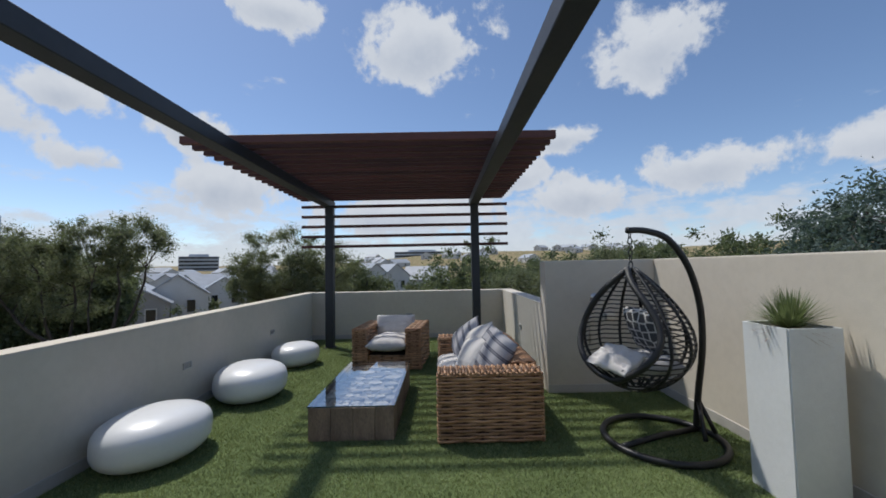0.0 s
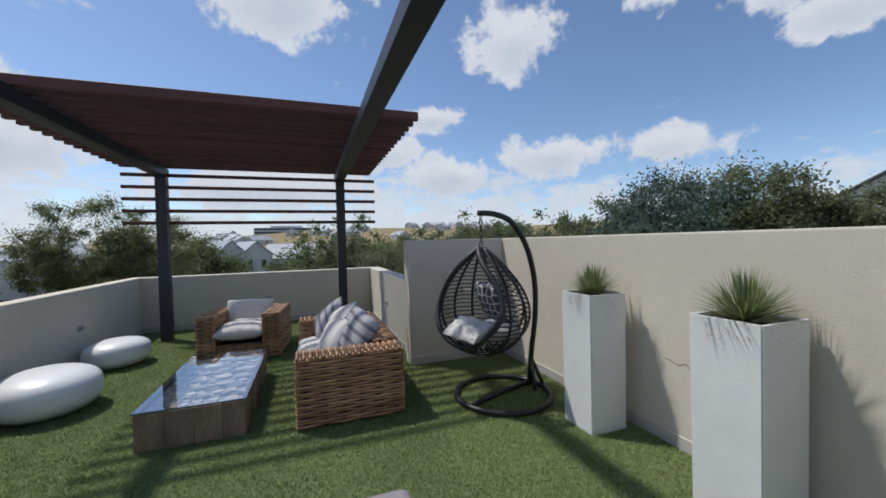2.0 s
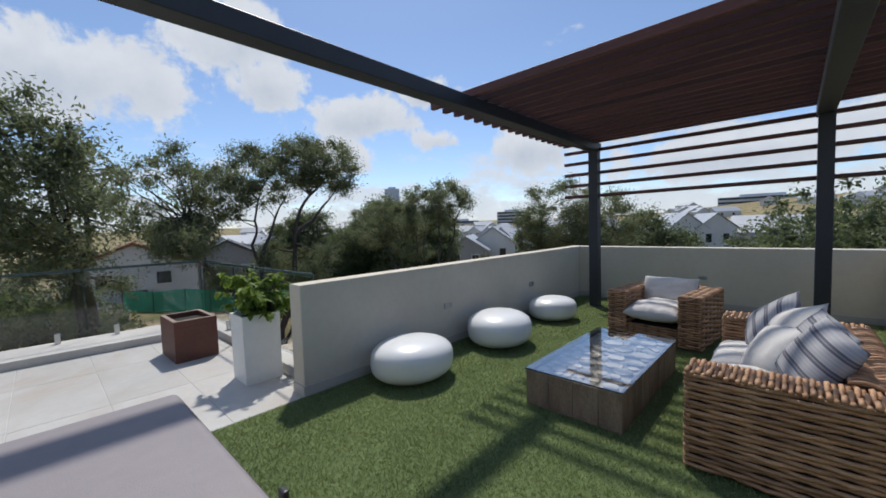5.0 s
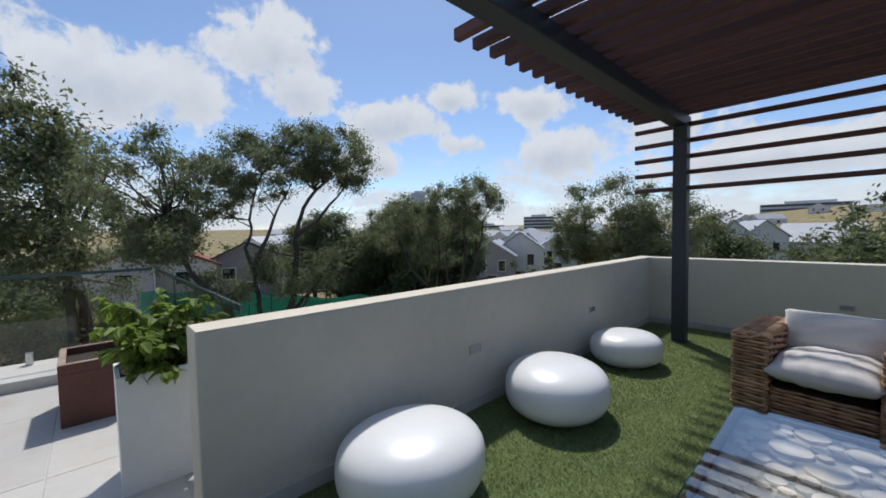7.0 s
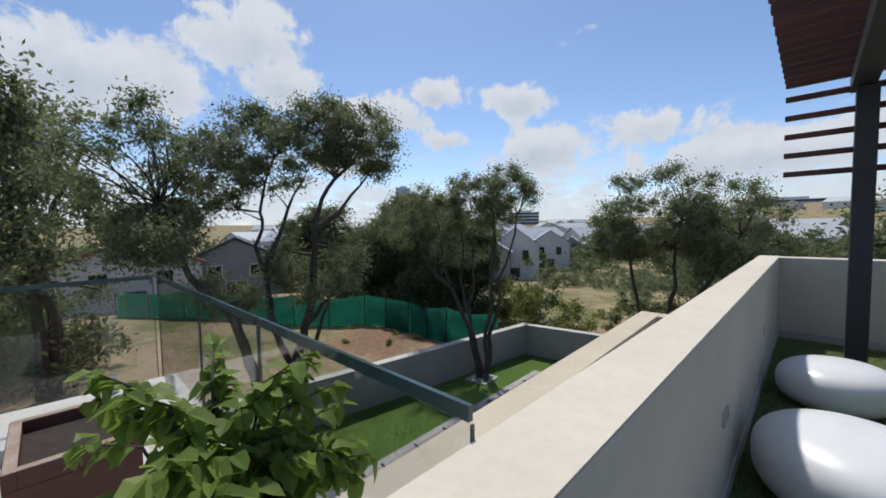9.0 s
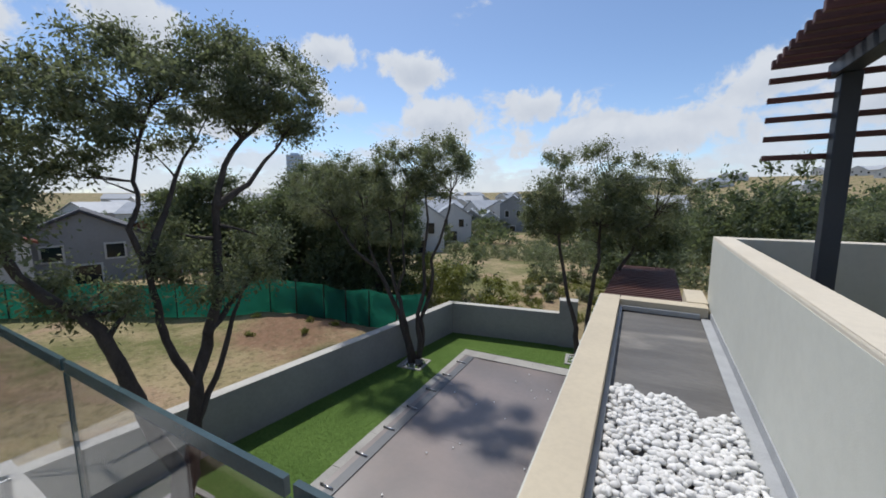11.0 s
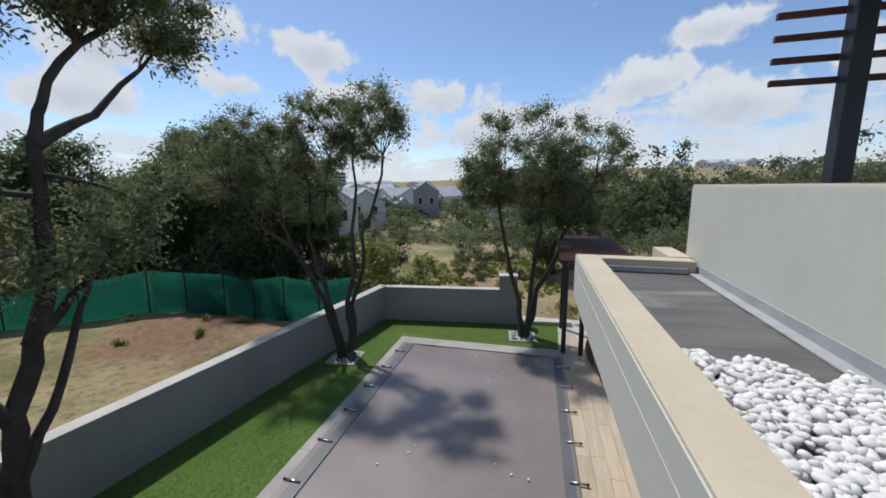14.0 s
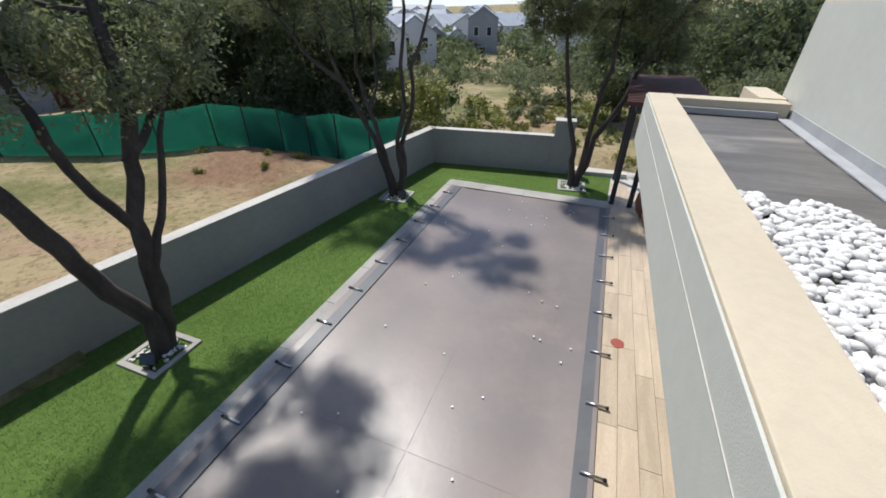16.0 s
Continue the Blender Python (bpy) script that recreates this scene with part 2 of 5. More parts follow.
LIGHT_FACE = surface("step_light_cover", (0.58, 0.56, 0.52), None, 8, 0.5)
MEMBRANE = surface("roof_membrane", (0.155, 0.146, 0.135), (0.10, 0.094, 0.088), 1.3, 0.55, 1.0, 16, grain=0.3, dirt=(0.30, 0.275, 0.24), stretch=(0.7, 2.6, 1))
FLASHING = surface("grey_waterproofing", (0.40, 0.41, 0.42), (0.33, 0.34, 0.35), 4.0, 0.8, 0.6, 60, grain=0.15)
PEBBLE = surface("white_pebble", (0.76, 0.75, 0.73), (0.68, 0.665, 0.64), 12, 0.75, 0.3, 120, grain=0.1, random=0.16)
PEBBLE_BED = surface("white_pebble_bed", (0.76, 0.75, 0.73), (0.66, 0.645, 0.62), 12, 0.75, 0.3, 120, grain=0.1, random=0.2, island=True)
BARK = surface("bark", (0.095, 0.078, 0.066), (0.050, 0.041, 0.035), 7.0, 0.95, 1.0, 45, grain=0.5, stretch=(1, 1, 0.35))
LEAF_OLIVE = leafy("olive_leaves", (0.105, 0.124, 0.070), (0.230, 0.248, 0.160), 0.45)
LEAF_DARK = leafy("dark_leaves", (0.080, 0.102, 0.056), (0.185, 0.212, 0.122), 0.45)
LEAF_BRIGHT = leafy("bright_leaves", (0.105, 0.170, 0.030), (0.240, 0.320, 0.065), 0.45)
LEAF_YELLOW = leafy("yellow_green_leaves", (0.150, 0.170, 0.040), (0.270, 0.270, 0.080), 0.35)
LEAF_BLUE = leafy("blue_green_leaves", (0.060, 0.095, 0.080), (0.140, 0.185, 0.160), 0.3)
LEAF_SPIKE = leafy("spiky_leaves", (0.140, 0.190, 0.085), (0.260, 0.300, 0.150), 0.25)
GLASS = glassy("balustrade_glass", (0.90, 0.91, 0.925), 0.0, 0.4)
TABLE_GLASS = glassy("table_glass", (0.93, 0.95, 0.95), 0.0, 0.85, 1.6)
GLASS_EDGE = surface("glass_edge", (0.05, 0.085, 0.09), None, 8, 0.2)
SHADE_NET = leafy("green_shade_net", (0.026, 0.205, 0.180), (0.034, 0.240, 0.212), 0.5)
HOUSE_GREY = surface("house_grey_render", (0.30, 0.30, 0.30), (0.26, 0.26, 0.26), 0.5, 0.9, grain=0.1)
HOUSE_WHITE = surface("house_white_render", (0.62, 0.61, 0.59), (0.56, 0.55, 0.53), 0.5, 0.9, grain=0.1)
BRICK_RED = surface("house_red_brick", (0.24, 0.085, 0.055), (0.19, 0.065, 0.045), 2, 0.9, grain=0.3)
ROOF_GREY = surface("house_metal_roof", (0.40, 0.42, 0.45), (0.34, 0.36, 0.39), 0.6, 0.55, grain=0.15)
ROOF_SLATE = surface("house_slate_roof", (0.085, 0.085, 0.095), (0.06, 0.06, 0.068), 1.2, 0.8, grain=0.3)
PANE = surface("dark_window_pane", (0.02, 0.024, 0.03), None, 3, 0.12)
# skyline colours, paled and blued to paint in the distance haze
HAZE_BLUE = surface("far_tower_haze", (0.42, 0.52, 0.66), (0.36, 0.46, 0.60), 0.08, 0.3, grain=0.1)
HAZE_GREY = surface("far_block_haze", (0.50, 0.53, 0.58), (0.42, 0.45, 0.50), 0.06, 0.8, grain=0.1)
TERRACOTTA = surface("terracotta", (0.22, 0.10, 0.06), (0.17, 0.08, 0.05), 6, 0.85, 0.4, 90)


# ---- mesh helpers ----
def link(name, bm, mat, parent=None, label="", smooth=False):
    me = bpy.data.meshes.new(name)
    bm.to_mesh(me)
    bm.free()
    if smooth:
        me.polygons.foreach_set("use_smooth", [True] * len(me.polygons))
    if mat:
        me.materials.append(mat)
    ob = new(name, me)
    if parent:
        ob.parent = parent
    if label:
        ob["label"] = label
    return ob


def part(name, bm, mat, parent, label="", smooth=False):
    return link(name, bm, mat, parent, label, smooth)


def thing(name, at, label, category, group="", turn=0.0):
    ob = new(name)
    ob.matrix_basis = pose(*at, 0, 0, turn)
    return tagged(ob, label, category, group)


def setting(ob, label="", category=""):
    return tagged(ob, label, category, kind="structure")


def add_box(bm, x0, y0, z0, x1, y1, z1, bevel=0.0, seg=2, m=None):
    r = bmesh.ops.create_cube(bm, size=1.0)
    vs = r["verts"]
    for v in vs:
        v.co = Vector(((x0 + x1) / 2 + v.co.x * (x1 - x0), (y0 + y1) / 2 + v.co.y * (y1 - y0), (z0 + z1) / 2 + v.co.z * (z1 - z0)))
        if m:
            v.co = m @ v.co
    if bevel:
        es = list({e for v in vs for e in v.link_edges})
        bmesh.ops.bevel(bm, geom=es, offset=bevel, segments=seg, affect="EDGES", profile=0.6)
    return bm


def box(x0, y0, z0, x1, y1, z1, bevel=0.0, seg=2, m=None):
    return add_box(bmesh.new(), x0, y0, z0, x1, y1, z1, bevel, seg, m)


def frame_axes(d):
    d = d.normalized()
    u = d.cross(Vector((0, 0, 1)) if abs(d.z) < 0.9 else Vector((1, 0, 0))).normalized()
    return u, d.cross(u)


def add_tube(bm, pts, radius, sides=6, closed=False, flat=1.0):
    """A tube along pts; radius is a number or one for each point."""
    pts = [Vector(p) for p in pts]
    rs = radius if isinstance(radius, (list, tuple)) else [radius] * len(pts)
    rings, u = [], None
    for i, p in enumerate(pts):
        a = pts[i - 1] if i or closed else p
        b = pts[(i + 1) % len(pts)] if i < len(pts) - 1 or closed else p
        d = (b - a).normalized()
        if u is None:
            u, v = frame_axes(d)
        else:
            u = (u - d * u.dot(d)).normalized()
            v = d.cross(u)
        rings.append([bm.verts.new(p + (u * math.cos(k * 2 * math.pi / sides) + v * flat * math.sin(k * 2 * math.pi / sides)) * rs[i]) for k in range(sides)])
    n = len(rings)
    for i in range(n if closed else n - 1):
        a, b = rings[i], rings[(i + 1) % n]
        for k in range(sides):
            bm.faces.new((a[k], a[(k + 1) % sides], b[(k + 1) % sides], b[k]))
    if not closed:
        bm.faces.new(rings[0][::-1])
        bm.faces.new(rings[-1])
    return bm


def raw_mesh(name, verts, faces, mat, parent=None, smooth=False):
    """One mesh from numpy arrays of vertices and of equal-sided faces."""
    me = bpy.data.meshes.new(name)
    k = faces.shape[1]
    me.vertices.add(len(verts))
    me.vertices.foreach_set("co", verts.astype(np.float32).ravel())
    me.loops.add(faces.size)
    me.loops.foreach_set("vertex_index", faces.astype(np.int32).ravel())
    me.polygons.add(len(faces))
    me.polygons.foreach_set("loop_start", np.arange(0, faces.size, k, dtype=np.int32))
    if smooth:
        me.polygons.foreach_set("use_smooth", np.ones(len(faces), dtype=bool))
    me.update(calc_edges=True)
    me.materials.append(mat)
    ob = new(name, me)
    if parent:
        ob.parent = parent
    return ob


def leaf_cloud(rng, centres, radii, per, size, slim=0.45, droop=0.3):
    """Rhombic leaves scattered round clump centres; returns vertices and quads."""
    c = np.repeat(centres, per, axis=0)
    r = np.repeat(radii, per)
    n = len(c)
    d = rng.normal(size=(n, 3))
    d /= np.linalg.norm(d, axis=1)[:, None]
    p = c + d * (r * np.minimum(1.15, np.abs(rng.normal(0.45, 0.36, n))))[:, None] * np.array([1, 1, 0.8])
    a = d + rng.normal(size=(n, 3)) * 0.9
    a[:, 2] -= droop
    a /= np.linalg.norm(a, axis=1)[:, None]
    b = np.cross(a, rng.normal(size=(n, 3)))
    b /= np.linalg.norm(b, axis=1)[:, None] + 1e-6
    s = (size * (0.6 + 0.8 * rng.random(n)))[:, None]
    v = np.stack([p - a * s * 0.5, p + b * s * slim * 0.5, p + a * s * 0.5, p - b * s * slim * 0.5], axis=1).reshape(-1, 3)
    return v, np.arange(n * 4).reshape(-1, 4)


# ---- the terrace ----
XL, XLO, YE, YF, XR, XT, YT, HW, HT = -2.44, -2.645, 1.94, 7.785, 1.60, 2.805, 4.165, 0.985, 1.53
ZP = -2.85


def wall(name, x0, y0, z0, x1, y1, z1, mat, label, bevel=0.012):
    return setting(link(name, box(x0, y0, z0, x1, y1, z1, bevel), mat), label, "wall")


wall("wall_west", XLO, YE, -0.4, XL, YF, HW, PLASTER, "low taupe plastered parapet wall beside the turf")
wall("wall_north", XLO, YF, -0.4, XR + 0.23, YF + 0.23, HW, PLASTER, "low taupe plastered parapet wall at the terrace end")
wall("wall_east_low", XR, YT + 0.23, -0.4, XR + 0.23, YF, HW, PLASTER, "low taupe plastered parapet wall behind the sofa")
wall("wall_step", XR - 0.09, YT, -0.4, XT, YT + 0.23, HT, PLASTER, "tall taupe plastered return wall behind the swing")
wall("wall_east_tall", XT, -5.0, -0.4, XT + 0.23, YT + 0.23, HT, PLASTER, "tall taupe plastered boundary wall with a hairline crack")
wall("wall_south", -9.0, -5.3, -3.2, XT + 0.23, -5.0, 3.0, PLASTER, "plain taupe plastered house wall")
skirts = ((XL, YE, XL + 0.012, YF), (XL, YF - 0.012, XR, YF), (XR - 0.012, YT + 0.23, XR, YF - 0.012), (XR - 0.09, YT - 0.012, XT, YT), (XT - 0.012, -5, XT, YT - 0.012),
          (XLO, YE - 0.012, XL + 0.012, YE))
for x0, y0, x1, y1 in skirts:
    setting(link("baseboard", box(x0, y0, 0.0, x1, y1, 0.095, 0.003, 1), SKIRT), "pale painted skirting along the parapet", "skirting")

setting(link("floor", box(XL, -5, -0.3, XT, YF, 0.0), TURF), "green artificial turf laid on the terrace", "turf")
rng = np.random.default_rng(4)


def blades(name, x0, y0, x1, y1, z, count, mat, label, tall=0.022, keep=None):
    p = np.stack([rng.uniform(x0, x1, count), rng.uniform(y0, y1, count), np.full(count, z)], 1)
    if keep:
        p = p[keep(p)]
    n = len(p)
    a = rng.uniform(0, 2 * np.pi, n)
    w = np.stack([np.cos(a), np.sin(a), np.zeros(n)], 1) * 0.0032
    top = p + np.stack([rng.normal(0, 0.011, n), rng.normal(0, 0.011, n), rng.uniform(0.5, 1.15, n) * tall], 1)
    ob = raw_mesh(name, np.stack([p - w, p + w, top], 1).reshape(-1, 3), np.arange(n * 3).reshape(-1, 3), mat)
    return tagged(ob, label, "grass", kind="stuff")


blades("turf_pile", XL + 0.015, -0.5, XT - 0.015, YF - 0.015, 0.0, 270000, BLADE, "short green artificial grass pile")

# wall lights recessed in the parapets
def step_light(at, turn, face=PLASTIC_GREY):
    th = thing("wall_light", at, "small rectangular recessed wall light in the parapet", "wall light", "wall lights", turn)
    bm = bmesh.new()
    for x0, z0, x1, z1 in ((-0.065, -0.035, 0.065, -0.025), (-0.065, 0.025, 0.065, 0.035), (-0.065, -0.025, -0.055, 0.025), (0.055, -0.025, 0.065, 0.025)):
        add_box(bm, x0, -0.012, z0, x1, 0.001, z1)
    part("frame", bm, LIGHT_FACE, th)
    bm = bmesh.new()
    for k in range(4):
        add_box(bm, -0.054, -0.006, -0.023 + k * 0.0125, 0.054, 0.0, -0.015 + k * 0.0125)
    part("grille", bm, face, th)
    return th


step_light((XL, 3.83, 0.485), 90, LIGHT_FACE)
step_light((XL, 5.87, 0.49), 90)
step_light((-0.39, YF, 0.49), 0)
step_light((XR, 6.04, 0.475), -90)


# ---- pergola over the seating ----
def pergola():
    th = thing("pergola", (0, 0, 0), "charcoal steel pergola with dark red timber slats over the seating", "pergola")
    for x in (-1.90, 0.885):
        post = part("post", box(x, 6.895, 0, x + 0.15, 7.045, 2.67, 0.006, 1), STEEL_DARK, th)
        part("foot_plate", box(x - 0.03, 6.865, 0.0, x + 0.18, 7.075, 0.012, 0.003, 1), STEEL_DARK, post)
    for x in (-1.935, 0.87):
        part("beam", box(x, -5.0, 2.672, x + 0.165, 7.15, 2.808, 0.006, 1), STEEL_DARK, th)
    for k in range(18):
        y = 3.60 + 0.2 * k
        part("slat", box(-2.40, y, 2.810, 1.52, y + 0.062, 2.895, 0.004, 1), SLAT_WOOD, th)
    for k in range(5):
        z = 1.892 + k * 0.195
        part("screen_slat", box(-2.40, 7.05, z, 1.61, 7.095, z + 0.055, 0.004, 1), SLAT_WOOD, th)
    return th


pergola()


# ---- woven furniture ----
def weave(bm, o, u, v, n, wide, high, pitch=0.0255, stake=0.14, rad=0.0135, seed=0):
    """Rattan rods woven in and out round stakes, over a panel wide (u) by high (v) whose outside faces n."""
    r = random.Random(seed)
    rows = max(2, int(high / pitch))
    step = high / rows
    cols = max(2, round(wide / stake))
    seg = cols * 4
    for i in range(rows):
        ph = (i // 1) % 2
        h = (i + 0.5) * step
        pts = []
        for k in range(seg + 1):
            s = k / seg
            wob = math.sin(math.pi * (s * cols + ph)) * 0.0145
            pts.append(o + u * (s * wide) + v * (h + wob * 0.15 + r.uniform(-0.002, 0.002)) + n * (0.006 + wob + r.uniform(-0.0015, 0.0015)))
        add_tube(bm, pts, rad * r.uniform(0.9, 1.05), 5)


X, Y, Z = Vector((1, 0, 0)), Vector((0, 1, 0)), Vector((0, 0, 1))


def woven_block(name, th, x0, y0, z0, x1, y1, z1, sides="wesnt", seed=0):
    """A block of woven rattan round a near-black core that paints the shade between rods."""
    e = 0.022
    bm = bmesh.new()
    if "s" in sides:
        weave(bm, Vector((x0, y0 + e, z0)), X, Z, -Y, x1 - x0, z1 - z0 - e, seed=seed)
    if "n" in sides:
        weave(bm, Vector((x0, y1 - e, z0)), X, Z, Y, x1 - x0, z1 - z0 - e, seed=seed + 1)
    if "w" in sides:
        weave(bm, Vector((x0 + e, y0, z0)), Y, Z, -X, y1 - y0, z1 - z0 - e, seed=seed + 2)
    if "e" in sides:
        weave(bm, Vector((x1 - e, y0, z0)), Y, Z, X, y1 - y0, z1 - z0 - e, seed=seed + 3)
    if "t" in sides:
        if x1 - x0 < y1 - y0:
            weave(bm, Vector((x0, y0, z1 - e)), X, Y, Z, x1 - x0, y1 - y0, stake=0.09, seed=seed + 4)
        else:
            weave(bm, Vector((x0, y0, z1 - e)), Y, X, Z, y1 - y0, x1 - x0, stake=0.09, seed=seed + 4)
    p = part(name, bm, WICKER, th, smooth=True)
    part("core", box(x0 + e, y0 + e, z0, x1 - e, y1 - e, z1 - e), WICKER_GAP_SHADE, p, "near-black block painting the shade between the rods")
    return p


def cushion(x, y, z, puff=0.5, seed=0, wrinkle=0.012, nx=22):
    """A soft cushion of size x, y, z round the origin."""
    bm = bmesh.new()
    bmesh.ops.create_grid(bm, x_segments=nx, y_segments=nx, size=1.0)
    top = list(bm.verts)
    geom = bmesh.ops.duplicate(bm, geom=bm.verts[:] + bm.edges[:] + bm.faces[:])
    low = [g for g in geom["geom"] if isinstance(g, bmesh.types.BMVert)]
    for vs, s in ((top, 1), (low, -1)):
        for v in vs:
            a, b = v.co.x, v.co.y
            edge = max(0.0, (1 - abs(a) ** 2.6) * (1 - abs(b) ** 2.6)) ** puff
            pinch = 1 - 0.06 * (abs(a) * abs(b)) ** 0.5 + 0.05 * (abs(a * b)) ** 3
            w = noise.noise(Vector((a * 2.1 + seed, b * 2.1, s * 3.0))) * wrinkle + noise.noise(Vector((a * 5 + seed, b * 3.0, s))) * wrinkle * 0.6
            v.co = Vector((a * pinch * x / 2, b * pinch * y / 2, s * (edge * z / 2) + w * edge))
    bmesh.ops.remove_doubles(bm, verts=bm.verts[:], dist=0.0008)
    bmesh.ops.recalc_face_normals(bm, faces=bm.faces[:])
    return bm


def striped_cloth():
    m = bpy.data.materials.new("striped_cushion_cloth")
    t, n, l = nodes_of(m)
    co = n.new("ShaderNodeTexCoord").outputs["Object"]
    sep = n.new("ShaderNodeSeparateXYZ")
    l.new(co, sep.inputs[0])
    wave = math_node(t, "SINE", math_node(t, "MULTIPLY", sep.outputs[0], 62.0))
    fine = math_node(t, "SINE", math_node(t, "MULTIPLY", sep.outputs[0], 310.0))
    col = mix_color(t, map_range(t, wave, 0.35, 0.6, 0, 1), (0.36, 0.35, 0.36), (0.115, 0.115, 0.14))
    col = mix_color(t, map_range(t, fine, 0.2, 0.6, 0, 0.35), col, (0.50, 0.49, 0.49))
    b = n.new("ShaderNodeBsdfPrincipled")
    b.inputs["Roughness"].default_value = 0.95
    l.new(col, b.inputs["Base Color"])
    bp = n.new("ShaderNodeBump")
    bp.inputs["Strength"].default_value, bp.inputs["Distance"].default_value = 0.5, 0.003
    l.new(noise_node(t, co, 300, 2), bp.inputs["Height"])
    l.new(bp.outputs[0], b.inputs["Normal"])
    l.new(b.outputs[0], n.new("ShaderNodeOutputMaterial").inputs[0])
    return m


STRIPE = striped_cloth()
GREY_CLOTH = surface("pale_grey_cloth", (0.42, 0.41, 0.41), (0.35, 0.345, 0.345), 6.0, 0.95, 0.6, 300, grain=0.15, spec=0.1)


def pillow(name, at, lean, face, spin, size, mat, label, seed, thick=0.17):
    """A scatter cushion: lean from lying flat, the way it faces and its turn in its own plane, in degrees."""
    ob = link(name, cushion(size, size, thick, 0.55, seed, 0.008, 18), mat, smooth=True)
    ob.matrix_basis = pose(*at, lean, 0, face) @ pose(0, 0, 0, 0, 0, spin)
    return tagged(ob, label, "cushion", "scatter cushions on the sofa")


def sofa():
    th = thing("sofa", (0.24, 2.92, 0), "woven brown rattan sofa with cream seat cushions on turf", "sofa")
    L, D, H = 1.84, 0.89, 0.60
    woven_block("arm", th, 0, 0, 0.02, D, 0.24, H, seed=1)
    woven_block("arm", th, 0, L - 0.24, 0.02, D, L, H, seed=7)
    woven_block("backrest", th, D - 0.22, 0.24, 0.02, D, L - 0.24, H + 0.02, "wet", 13)
    woven_block("base", th, 0.02, 0.24, 0.02, D - 0.22, L - 0.24, 0.25, "w", 19)
    for k in range(2):
        w = (L - 0.5) / 2
        c = cushion(0.70, w, 0.20, 0.4, 3 + k, 0.014)
        bmesh.ops.translate(c, vec=(0.33, 0.25 + w * (k + 0.5), 0.35), verts=c.verts[:])
        part("seat_cushion", c, CREAM_CLOTH, th, "cream cotton seat cushion", True)
    return th


sofa()
pillow("scatter_cushion", (0.58, 4.34, 0.62), 52, -62, 52, 0.46, STRIPE, "grey striped scatter cushion tilted onto one corner", 1)
pillow("scatter_cushion", (0.70, 4.08, 0.62), 55, -58, 30, 0.42, CREAM_CLOTH, "cream scatter cushion leaning on the sofa back", 2)
pillow("scatter_cushion", (0.62, 3.80, 0.55), 50, -55, 12, 0.40, CREAM_CLOTH, "cream scatter cushion slumped on the sofa seat", 3)
pillow("scatter_cushion", (0.80, 3.74, 0.62), 60, -58, 72, 0.42, STRIPE, "grey striped scatter cushion between two others", 4)
pillow("scatter_cushion", (0.80, 3.44, 0.62), 60, -62, 74, 0.44, STRIPE, "grey striped scatter cushion beside the sofa arm", 5)


def armchair():
    th = thing("armchair", (-1.03, 5.31, 0), "woven brown rattan armchair with cream cushions on turf", "armchair", turn=-6)
    W, D, H = 1.02, 0.90, 0.60
    woven_block("arm", th, 0, 0, 0.02, 0.23, D, H, seed=31)
    woven_block("arm", th, W - 0.23, 0, 0.02, W, D, H, seed=37)
    woven_block("backrest", th, 0.23, D - 0.2, 0.02, W - 0.23, D, H + 0.02, "snt", 43)
    woven_block("base", th, 0.23, 0.03, 0.02, W - 0.23, D - 0.2, 0.24, "s", 49)
    c = cushion(0.60, 0.74, 0.24, 0.4, 8, 0.024)
    bmesh.ops.translate(c, vec=(W / 2, 0.30, 0.36), verts=c.verts[:])
    part("seat_cushion", c, CREAM_CLOTH, th, "rumpled cream seat cushion", True)
    c = cushion(0.64, 0.34, 0.19, 0.42, 9, 0.014)
    bmesh.ops.transform(c, matrix=pose(W / 2, 0.62, 0.56, 72, 0, 0), verts=c.verts[:])
    part("back_cushion", c, CREAM_CLOTH, th, "cream back cushion", True)


armchair()


